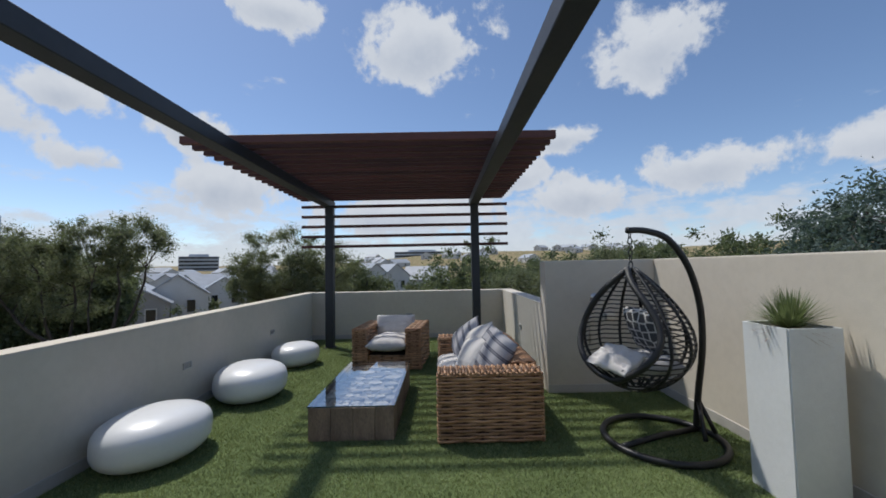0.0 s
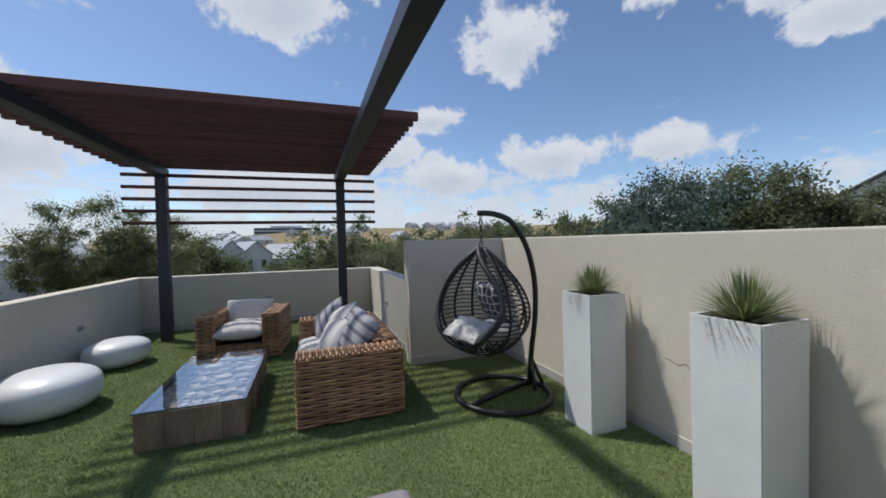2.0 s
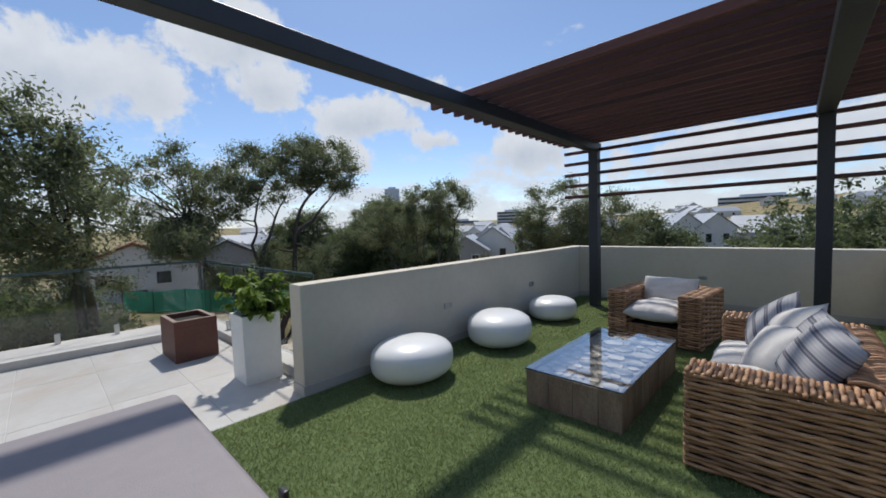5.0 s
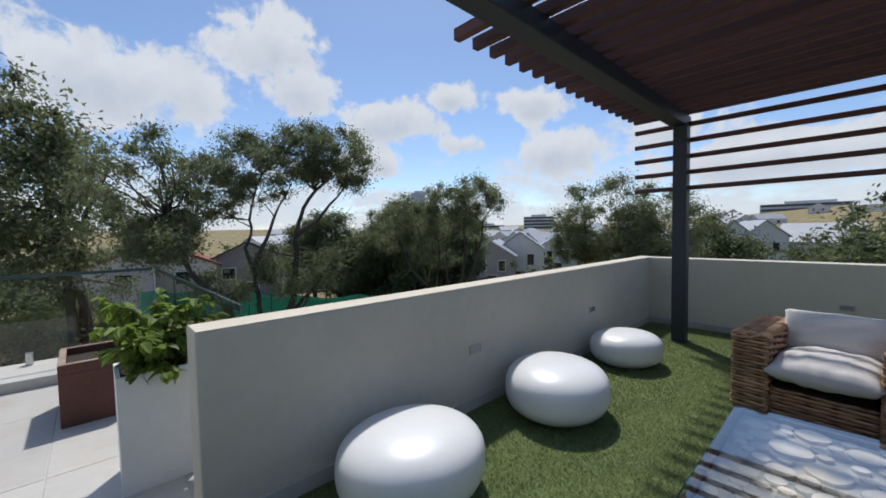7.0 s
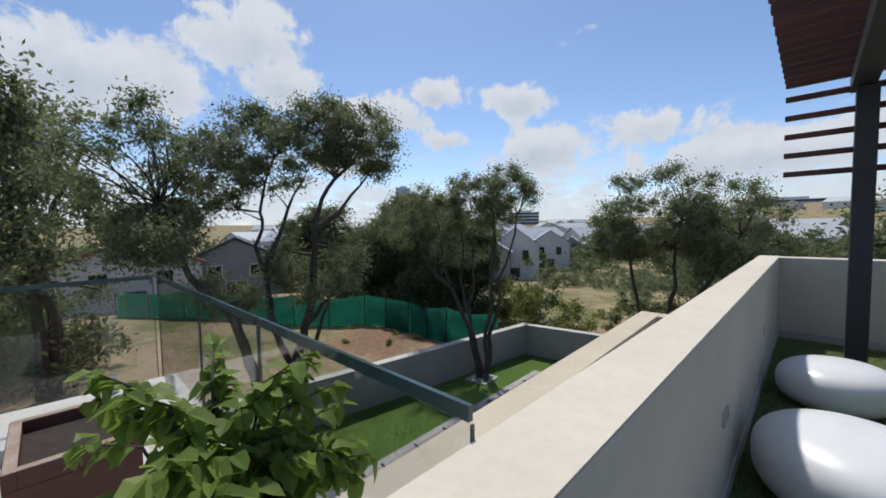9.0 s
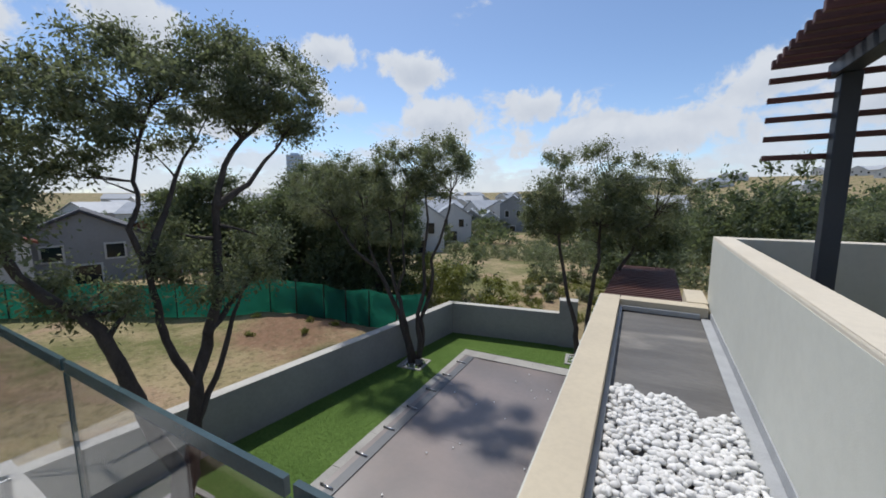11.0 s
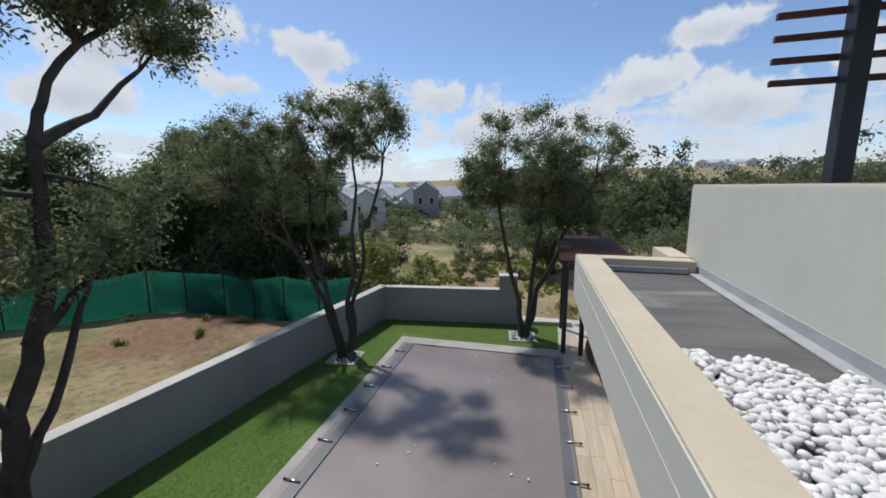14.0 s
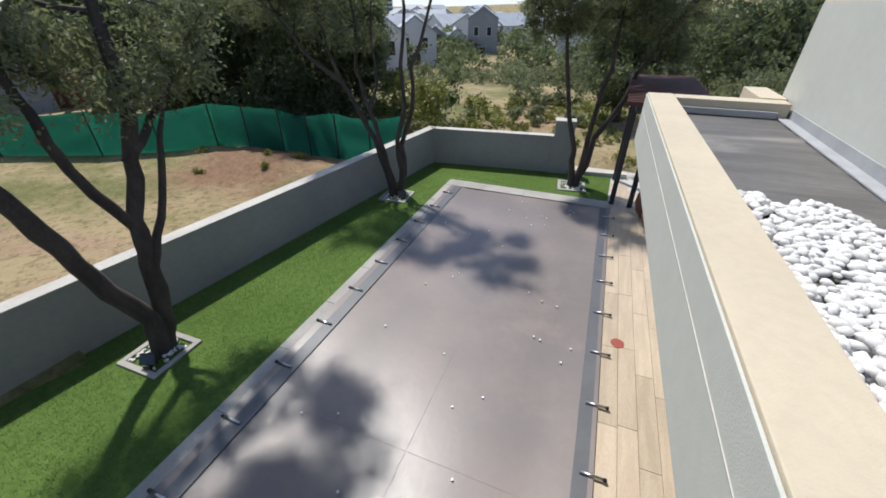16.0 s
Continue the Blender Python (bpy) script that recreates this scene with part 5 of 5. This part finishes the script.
FAR = [  # x, y, top, spread, material
    (-15.5, 1.2, 5.6, 2.6, LEAF_OLIVE), (-19, -2.5, 6.2, 3.0, LEAF_DARK),
    (-18.5, 13.0, 1.9, 2.3, LEAF_DARK), (-16.0, 13.8, 2.4, 2.4, LEAF_DARK), (-13.6, 13.6, 2.6, 2.2, LEAF_DARK), (-12.6, 13.2, 2.2, 1.6, LEAF_DARK),
    (-17.5, 16.5, 2.9, 2.6, LEAF_DARK), (-22.0, 15.5, 1.6, 2.6, LEAF_DARK), (-20.3, 12.0, 2.8, 2.0, LEAF_DARK), (-22.4, 11.6, 2.6, 1.8, LEAF_DARK), (-18.3, 14.2, 3.6, 2.0, LEAF_DARK), (-4.2, 18.5, 1.9, 2.2, LEAF_DARK),
    (12.4, 9.9, 3.9, 3.3, LEAF_BLUE), (9.6, 15.5, 2.2, 2.4, LEAF_DARK), (15.5, 6.8, 4.1, 3.0, LEAF_OLIVE), (17.5, 2.0, 4.2, 3.0, LEAF_DARK),
    (4.5, 22, 1.2, 2.6, LEAF_OLIVE), (7.5, 25, 1.9, 3.0, LEAF_DARK), (13.5, 19, 1.6, 2.2, LEAF_YELLOW), (16.5, 5.0, 2.9, 2.6, LEAF_OLIVE), (14.0, 8.2, 2.7, 2.2, LEAF_DARK), (12, 24, 2.6, 3.2, LEAF_OLIVE)]
for k, (x, y, top, sp, mt) in enumerate(FAR):
    quick_tree(x, y, top, sp, 40 + k, mt, {LEAF_DARK.name: "dense dark green tree behind the garden", LEAF_BLUE.name: "rounded blue-green tree beyond the boundary wall",
               LEAF_YELLOW.name: "yellow-green tree on the slope"}.get(mt.name, "olive-green tree beyond the boundary wall"), low=0.2 if k < 2 else 0.12, count=210 if mt == LEAF_BLUE else 170 if x > 9 else 84, per=260 if mt == LEAF_BLUE else 300)


def shrubs(name, spots, mat, leaf, per, label, seed):
    """Shrubs as one mesh of leaf clumps; spots: x, y, spread, height."""
    g = random.Random(seed)
    cl = []
    for x, y, s, h in spots:
        zb = ground_height(x, y)
        for _ in range(max(5, int(12 * s))):
            a, q = g.uniform(0, 6.283), g.random() ** 0.5
            cl.append((x + s * q * math.cos(a), y + s * q * math.sin(a), zb + h * g.uniform(0.1, 1 - 0.45 * q), 0.3 * s + 0.1))
    ob = crown_mesh(name, None, cl, per, leaf, mat, seed)
    return tagged(ob, label, "bushes", kind="stuff")


g = random.Random(77)
under = [(g.uniform(-21, -9.4), g.uniform(12.6, 16), g.uniform(0.8, 1.4), g.uniform(1.4, 3.0)) for _ in range(26)]
shrubs("undergrowth", under, LEAF_DARK, 0.15, 110, "dense dark undergrowth behind the green netting", 5)
shrubs("yellow_bush", [(-9.3, 13.7, 1.1, 2.3), (-10.4, 13.5, 1.0, 2.2), (-8.3, 14.3, 0.9, 1.6)], LEAF_YELLOW, 0.11, 200, "bright yellow-green bush beyond the garden wall", 6)
shrubs("veld_bushes", [(-7.8, 20, 1.0, 1.3), (-6.2, 21.5, 0.9, 1.2), (-3.4, 24, 1.8, 2.6), (-9.5, 25, 1.2, 1.7), (-12, 29, 1.5, 1.9), (-7, 30, 1.2, 1.6), (-5.4, 17.6, 0.5, 0.6), (-7.2, 17.0, 0.6, 0.8)]
       + [(g.uniform(-17, -4), g.uniform(27, 40), g.uniform(0.8, 1.6), g.uniform(1.0, 2.2)) for _ in range(26)], LEAF_OLIVE, 0.14, 120, "scattered bushes on the dry slope", 7)
shrubs("thicket", [(g.uniform(2.5, 27), g.uniform(15, 34), g.uniform(1.2, 2.4), g.uniform(2.0, 4.0)) for _ in range(70)] + [(g.uniform(-6, 3), g.uniform(22, 34), g.uniform(1.0, 1.8), g.uniform(1.2, 2.2)) for _ in range(20)], LEAF_OLIVE, 0.17, 72, "olive-green bushland beyond the terrace", 8)
shrubs("far_woods", [(-4 + q * math.sin(a), 2 + q * math.cos(a), g.uniform(2.5, 5), g.uniform(3, 6)) for a, q in ((math.radians(g.uniform(-105, 75)), g.uniform(48, 150)) for _ in range(170))],
       LEAF_DARK, 0.6, 22, "belts of trees across the valley", 9)
shrubs("west_bushes", [(g.uniform(-25, -15), g.uniform(-7, 1.6), g.uniform(1.2, 2.0), g.uniform(1.8, 3.6)) for _ in range(26)], LEAF_DARK, 0.16, 100, "dense dark bushes below the tiled terrace", 12)
shrubs("tree_belt", [(q * math.sin(a), q * math.cos(a), g.uniform(2.2, 3.6), g.uniform(6.2, 9.6)) for a, q in ((math.radians(g.uniform(-2, 44)), g.uniform(34, 56)) for _ in range(64))],
       LEAF_DARK, 0.32, 90, "belt of olive-green trees beyond the boundary wall", 13)
tuft = [(g.uniform(-19, -11.5), g.uniform(8.5, 10.8), 0.12, 0.12) for _ in range(9)] + [(g.uniform(-9, -3.5), g.uniform(13, 22), 0.16, 0.25) for _ in range(130)]
shrubs("grass_tufts", tuft, LEAF_YELLOW, 0.07, 40, "small dry tufts of grass on bare soil", 10)


# ---- green netting fence ----
def netting():
    th = thing("netting_fence", (0, 0, 0), "sagging green shade-net fence on thin dark poles", "fence")
    line = [(-27, 3.5), (-23, 5.6), (-20.2, 7.2), (-17.6, 8.4), (-15.2, 10.3), (-13.0, 10.75), (-11.2, 10.95), (-9.35, 11.4)]
    for i, (a, b) in enumerate(zip(line, line[1:])):
        bm = bmesh.new()
        cols, rows = 14, 6
        grid = []
        for k in range(cols + 1):
            q = k / cols
            x, y = a[0] + (b[0] - a[0]) * q, a[1] + (b[1] - a[1]) * q
            zb = ground_height(x, y) - 0.05
            top = 1.28 + 0.05 * noise.noise(Vector((x, y, 0))) - 0.10 * math.sin(math.pi * q)
            grid.append([bm.verts.new((x + 0.07 * noise.noise(Vector((x * 1.7, y, j * 0.4))), y + 0.09 * noise.noise(Vector((x, y * 1.7, j * 0.5 + 5))), zb + top * j / rows)) for j in range(rows + 1)])
        for k in range(cols):
            for j in range(rows):
                bm.faces.new((grid[k][j], grid[k + 1][j], grid[k + 1][j + 1], grid[k][j + 1]))
        bmesh.ops.solidify(bm, geom=bm.faces[:], thickness=0.006)
        part("net", bm, SHADE_NET, th, smooth=True)
        for q in (0.0, 0.5):
            x, y = a[0] + (b[0] - a[0]) * q, a[1] + (b[1] - a[1]) * q
            z = ground_height(x, y)
            part("pole", add_tube(bmesh.new(), [(x, y - 0.05, z - 0.2), (x + 0.03, y - 0.05, z + 1.22)], 0.022, 6), BLACK_STEEL, th)


netting()


# ---- houses ----
def house(at, turn, w, l, eave, ridge, wall_mat, roof_mat, label, gable=True, name="house"):
    """A gabled house: ridge along local y, gable end facing local -y."""
    th = thing(name, at, label, "house", turn=turn)
    bm = bmesh.new()
    prof = [(-w / 2, 0), (w / 2, 0), (w / 2, eave), (0, ridge), (-w / 2, eave)]
    a, b = [bm.verts.new((x, 0, z)) for x, z in prof], [bm.verts.new((x, l, z)) for x, z in prof]
    bm.faces.new(a), bm.faces.new(b[::-1])
    for i in range(5):
        bm.faces.new((a[i], b[i], b[(i + 1) % 5], a[(i + 1) % 5]))
    bmesh.ops.recalc_face_normals(bm, faces=bm.faces[:])
    part("wall", bm, wall_mat, th)
    for s in (-1, 1):
        o, e = Vector((0, 0, ridge + 0.05)), Vector((s * (w / 2 + 0.3), 0, eave - 0.3 * (ridge - eave) / (w / 2) + 0.05))
        bm = bmesh.new()
        v = [bm.verts.new((q.x, y, q.z + dz)) for dz in (0, 0.14) for q, y in ((o, -0.25), (e, -0.25), (e, l + 0.25), (o, l + 0.25))]
        for f in ((0, 1, 2, 3), (4, 5, 6, 7), (0, 1, 5, 4), (1, 2, 6, 5), (2, 3, 7, 6), (3, 0, 4, 7)):
            bm.faces.new([v[i] for i in f])
        bmesh.ops.recalc_face_normals(bm, faces=bm.faces[:])
        part("roof_slope", bm, roof_mat, th)
    for x, z, ww, hh in ((-w * 0.22, eave * 0.62, 0.8, min(1.4, eave * 0.26)), (w * 0.22, eave * 0.62, 0.8, min(1.4, eave * 0.26)), (0, eave * 0.14, 1.2, min(1.6, eave * 0.36))):
        wd = part("window", box(x - ww / 2 - 0.1, -0.06, z - 0.1, x + ww / 2 + 0.1, -0.004, z + hh + 0.1), HOUSE_WHITE, th, "pale window surround")
        part("pane", box(x - ww / 2, -0.08, z, x + ww / 2, -0.061, z + hh), PANE, wd, "dark window pane")
    for y in (l * 0.25, l * 0.7):
        for s in (-1, 1):
            wd = part("window", box(*sorted((s * (w / 2 + 0.004), s * (w / 2 + 0.06)))[:1], y - 0.6, eave * 0.55, sorted((s * (w / 2 + 0.004), s * (w / 2 + 0.06)))[1], y + 0.6, eave * 0.55 + 1.3), PANE, th, "dark side window")
    return th


def at_az(az, dist, z):
    a = math.radians(az)
    return (dist * math.sin(a), dist * math.cos(a), z)


house(at_az(-38.6, 48, -6.3), 34, 5.4, 12, 4.6, 6.3, HOUSE_GREY, ROOF_GREY, "grey gabled house with a pale metal roof among trees")
house(at_az(-34.6, 52, -6.3), 34, 6.0, 12, 5.2, 7.4, HOUSE_WHITE, ROOF_GREY, "white gabled house with a pale metal roof among trees")
house(at_az(-29.5, 66, -6.3), 30, 6.0, 12, 4.8, 6.8, HOUSE_WHITE, ROOF_GREY, "white house with a long pale metal roof")
house(at_az(-9.4, 76, -6.4), 25, 5.6, 10, 6.3, 8.8, HOUSE_WHITE, ROOF_GREY, "white gabled house beyond the pergola")
house(at_az(-6.4, 77, -6.4), 25, 5.6, 10, 6.3, 8.6, HOUSE_WHITE, ROOF_GREY, "white gabled house in a terrace row")
house(at_az(1.2, 82, -6.4), 80, 7.0, 9, 5.4, 8.0, HOUSE_WHITE, ROOF_GREY, "white house with its long roof side on")
for az, dd, rz, wm in ((-31, 86, 6.6, HOUSE_GREY), (-27.6, 86, 7.2, HOUSE_WHITE), (-24.6, 86, 6.9, HOUSE_GREY), (-21.8, 86, 6.4, HOUSE_WHITE)):
    p = at_az(az, dd, -8.2)
    house((p[0] - 4, p[1] + 2, p[2]), 24, 6.2, 11, rz - 2.2, rz, wm, ROOF_GREY, "gabled town house with a pale metal roof in a row")
p = at_az(-18.4, 84, -7.4)
house((p[0] - 4, p[1] + 2, p[2]), 16, 5.6, 9, 7.4, 9.2, HOUSE_GREY, ROOF_GREY, "taller grey gabled house at the row end")
house((-31, 4.6, -3.6), 82, 7, 9, 3.0, 4.5, HOUSE_WHITE, BRICK_RED, "white house with a red roof and garage beyond the trees")
house((-31.5, 10.4, -3.7), 72, 6, 9, 3.0, 4.5, HOUSE_GREY, ROOF_SLATE, "grey gabled house behind the netting")
house((-30.5, 15.6, -3.7), 60, 7, 9, 3.4, 5.0, BRICK_RED, ROOF_GREY, "red brick and white house behind trees")
house((31, 9.6, -3.0), -80, 8, 12, 6.2, 8.6, HOUSE_WHITE, ROOF_SLATE, "white house with a dark slate roof up the slope")
g = random.Random(21)
first = house(at_az(-45, 120, -4), 30, 9, 14, 5, 7.5, HOUSE_WHITE, ROOF_GREY, "small far house in the valley town", name="far_house")
tagged(first, group="houses of the valley town")
for _ in range(64):
    az, dd = g.uniform(-75, -8), g.uniform(105, 330)
    q = at_az(az, dd, 0)
    copy_thing(first, pose(q[0], q[1], ground_height(q[0], q[1]) - 1.0, 0, 0, g.uniform(-60, 60)))
for _ in range(22):
    az, dd = g.uniform(-12, 30), g.uniform(260, 420)
    q = at_az(az, dd, 0)
    copy_thing(first, pose(q[0], q[1], ground_height(q[0], q[1]) - 1.5, 0, 0, g.uniform(-60, 60)))


def block_building(at, turn, w, d, h, floors, mat, label, name):
    th = thing(name, at, label, "building", turn=turn)
    part("wall", box(-w / 2, -d / 2, 0, w / 2, d / 2, h, 0.2, 1), mat, th)
    for k in range(floors):
        z = h * (k + 0.35) / floors
        part("window_band", box(-w / 2 + 0.6, -d / 2 - 0.12, z, w / 2 - 0.6, -d / 2 - 0.01, z + h / floors * 0.5), HAZE_GREY if mat == HAZE_BLUE else PANE, th, "strip of windows")
    part("roof", box(-w / 4, -d / 4, h, w / 4, d / 4, h + 2.0), mat, th)


block_building((-306, 254, -8), 50, 15, 13, 50, 14, HAZE_BLUE, "office tower on the skyline, coloured pale blue for haze", "office_tower")
block_building((-215, 338, 2), 33, 30, 16, 13, 4, HAZE_GREY, "grey flat-roofed office block on the skyline", "office_block")
block_building((-255, 300, 0), 40, 40, 16, 7, 2, HAZE_GREY, "low pale warehouse on the skyline", "warehouse")
block_building((-20, 420, 12), 5, 60, 20, 7, 2, HAZE_GREY, "long low building on the far hill", "warehouse")

# ---- tree cut-outs, shower, spotlights ----
def tree_pit(x, y, turn, seed):
    th = thing("tree_surround", (x, y, ZP - 0.008), "square concrete tree surround filled with white pebbles", "tree surround", "tree surrounds in the turf", turn)
    s, w = 0.34, 0.075
    for b in ((-s, -s, s, -s + w), (-s, s - w, s, s), (-s, -s + w, -s + w, s - w), (s - w, -s + w, s, s - w)):
        part("edging", box(b[0], b[1], 0, b[2], b[3], 0.03, 0.004, 1), COPING, th)
    rr = random.Random(seed)
    for _ in range(60):
        b = bmesh.new()
        bmesh.ops.create_icosphere(b, subdivisions=1, radius=1)
        bmesh.ops.transform(b, matrix=pose(rr.uniform(-0.24, 0.24), rr.uniform(-0.24, 0.24), 0.018, rr.uniform(0, 360), 0, rr.uniform(0, 360)) @ Matrix.Diagonal((0.034, 0.026, 0.018, 1)), verts=b.verts[:])
        part("pebble", b, PEBBLE, th, smooth=True)


tree_pit(-9.08, 4.19, 3, 1)
tree_pit(-8.70, 9.76, 5, 2)
tree_pit(-4.91, 12.02, 8, 3)


def floodlight(x, y, turn):
    th = thing("floodlight", (x, y, ZP + 0.03), "small black garden floodlight at a tree base", "floodlight", "garden floodlights", turn)
    b = box(-0.10, -0.03, 0.05, 0.10, 0.03, 0.19, 0.01, m=pose(0, 0, 0, -35, 0, 0))
    part("housing", b, BLACK_STEEL, th)
    part("lens", box(-0.085, -0.034, 0.065, 0.085, -0.031, 0.175, m=pose(0, 0, 0, -35, 0, 0)), PANE, th, "dark glass lens")
    part("bracket", box(-0.04, -0.02, 0.0, 0.04, 0.06, 0.06, 0.004, 1), BLACK_STEEL, th)


floodlight(-8.92, 3.94, 25)
floodlight(-8.44, 9.60, 40)


def shower():
    th = thing("hand_shower", (2.00, YT, 0), "chrome hand shower on the plastered return wall", "shower")
    part("riser", add_tube(bmesh.new(), [(0, -0.03, 0.55), (0, -0.035, 0.85), (0.02, -0.05, 1.06)], 0.009, 8), CHROME, th, smooth=True)
    part("head", add_tube(bmesh.new(), [(0.02, -0.05, 1.06), (0.03, -0.08, 1.10), (0.035, -0.11, 1.11), (0.037, -0.125, 1.112)], [0.012, 0.02, 0.042, 0.044], 14), CHROME, th, smooth=True)
    part("bracket", box(-0.02, -0.045, 0.82, 0.02, 0.001, 0.88, 0.004, 1), CHROME, th)
    part("mixer", box(0.19, -0.06, 0.84, 0.30, 0.001, 0.91, 0.012), CHROME, th)


shower()
# hairline crack in the tall wall
bm = bmesh.new()
r = random.Random(9)
y, z = 1.75, 0.62
pts = [Vector((XT - 0.0005, y - 0.055 * k, z - 0.006 * k + r.uniform(-0.022, 0.022))) for k in range(14)]
add_tube(bm, pts, 0.0022, 4)
setting(link("wall_crack", bm, surface("crack", (0.10, 0.09, 0.08), None, 9)), "hairline crack in the plaster", "crack")

def dry_twig():
    th = thing("dry_twig", (XT + 0.03, -0.1, 1.05), "dry brown twig with curled leaves against the tall wall", "twig")
    q = random.Random(31)
    for _ in range(9):
        a = Vector((-0.03, q.uniform(-0.35, 0.05), q.uniform(0.05, 0.4)))
        b = a + Vector((-0.02, q.uniform(0.08, 0.22), q.uniform(-0.16, -0.02)))
        part("stalk", add_tube(bmesh.new(), limb_points(q, a, b, 4, 0.1), 0.003, 4), BARK, th)
        lf = bmesh.new()
        for _ in range(5):
            broad_leaf(lf, a.lerp(b, q.uniform(0.3, 1)), Vector((q.gauss(0, 0.4), q.gauss(0, 1), -0.6)).normalized(), X, 0.045, 0.024)
        part("dry_leaf", lf, RUST_RIM, th)


dry_twig()

# ---- pieces: terrace tiles, coping, deck boards, pebbles ----
def shared_box(name, sx, sy, sz, mat, bevel=0.002):
    b = box(-sx / 2, -sy / 2, -sz, sx / 2, sy / 2, 0, bevel, 1)
    me = bpy.data.meshes.new(name)
    b.to_mesh(me)
    b.free()
    me.materials.append(mat)
    return me


def piece(name, me, parent, at, turn=0.0):
    ob = new(name, me)
    ob.parent = parent
    ob.matrix_basis = pose(*at, 0, 0, turn)
    return ob


me = shared_box("tile", 1.194, 0.594, 0.011, TILE)
for j in range(12):
    for i in range(5):
        x, y = XL - 0.61 - 1.2 * i, 1.66 - 0.6 * j
        if x - 0.45 > CORN.x:
            piece("tile", me, tile_floor, (x, y, 0.0))
cope = setting(link("pool_coping", box(-7.80, -4.9, ZP - 0.029, -7.60, 11.33, ZP - 0.012), GROUT), "pale stone coping round the pool", "coping")
cope.matrix_basis = POOL_TURN
me = shared_box("coping_stone", 0.20, 0.995, 0.02, COPING)
for k in range(15):
    piece("coping_stone", me, cope, (-7.70, 10.44 - k, ZP + 0.010))
me = shared_box("coping_stone", 0.995, 0.39, 0.02, COPING)
for k in range(4):
    piece("coping_stone", me, cope, (-7.30 + 1.0 * k, 11.14, ZP + 0.010))
deck = setting(link("pool_deck", box(-3.84, -4.9, ZP - 0.029, -2.5, 12.9, ZP - 0.014), GROUT), "pale wood-look plank tiles beside the pool", "deck")
deck.matrix_basis = POOL_TURN
me = shared_box("plank", 0.196, 1.196, 0.013, DECK)
r = random.Random(6)
for i in range(6):
    o = r.uniform(0, 1.2)
    for k in range(15):
        y = -4.6 + o + 1.2 * k
        if y < 12.4:
            piece("plank", me, deck, (-3.74 + 0.2 * i, y, ZP))

bed = tagged(thing("pebble_bed", (0, 0, ZM), "bed of loose white pebbles on the flat roof", "pebbles"), kind="stuff")
shapes = []
r = random.Random(15)
for k in range(10):
    b = bmesh.new()
    bmesh.ops.create_icosphere(b, subdivisions=2, radius=1)
    sc = Vector((r.uniform(0.9, 1.25), r.uniform(0.7, 0.95), r.uniform(0.5, 0.7)))
    for v in b.verts:
        v.co = Vector((v.co.x * sc.x, v.co.y * sc.y, v.co.z * sc.z)) * (1 + 0.22 * noise.noise(v.co * 1.3 + Vector((k * 5, 0, 0))))
    vs = np.array([v.co[:] for v in b.verts])
    fs = np.array([[v.index for v in f.verts] for f in b.faces])
    me = bpy.data.meshes.new("pebble")
    b.to_mesh(me)
    b.free()
    me.polygons.foreach_set("use_smooth", [True] * len(me.polygons))
    me.materials.append(PEBBLE)
    shapes.append((me, vs, fs))
V, F, off, made = [], [], 0, 0
for k in range(4600):
    x, y = r.uniform(-3.78, -2.76), 2.32 + 2.8 * r.random()
    if y > 4.98 + 0.1 * math.sin(x * 7) - 0.06 * math.cos(x * 17) - (0.2 if x < -3.68 else 0) or x < PX1 + 0.055 + 0.033 * (PYF - y):
        continue
    q = r.uniform(0.016, 0.033)
    z = r.choice((0.014, 0.018, 0.034, 0.044, 0.05))
    me, vs, fs = shapes[k % 10]
    m = pose(x, y, z, r.uniform(-30, 30), r.uniform(-30, 30), r.uniform(0, 360)) @ Matrix.Scale(q, 4)
    if z > 0.03 and made < 300 and y > 3.3:
        ob = new("pebble", me)
        ob.parent = bed
        ob.matrix_basis = m
        made += 1
    else:
        a = np.array(m)
        V.append(vs @ a[:3, :3].T + a[:3, 3])
        F.append(fs + off)
        off += len(vs)
rest = raw_mesh("pebble_layer", np.concatenate(V), np.concatenate(F), PEBBLE_BED, bed, True)
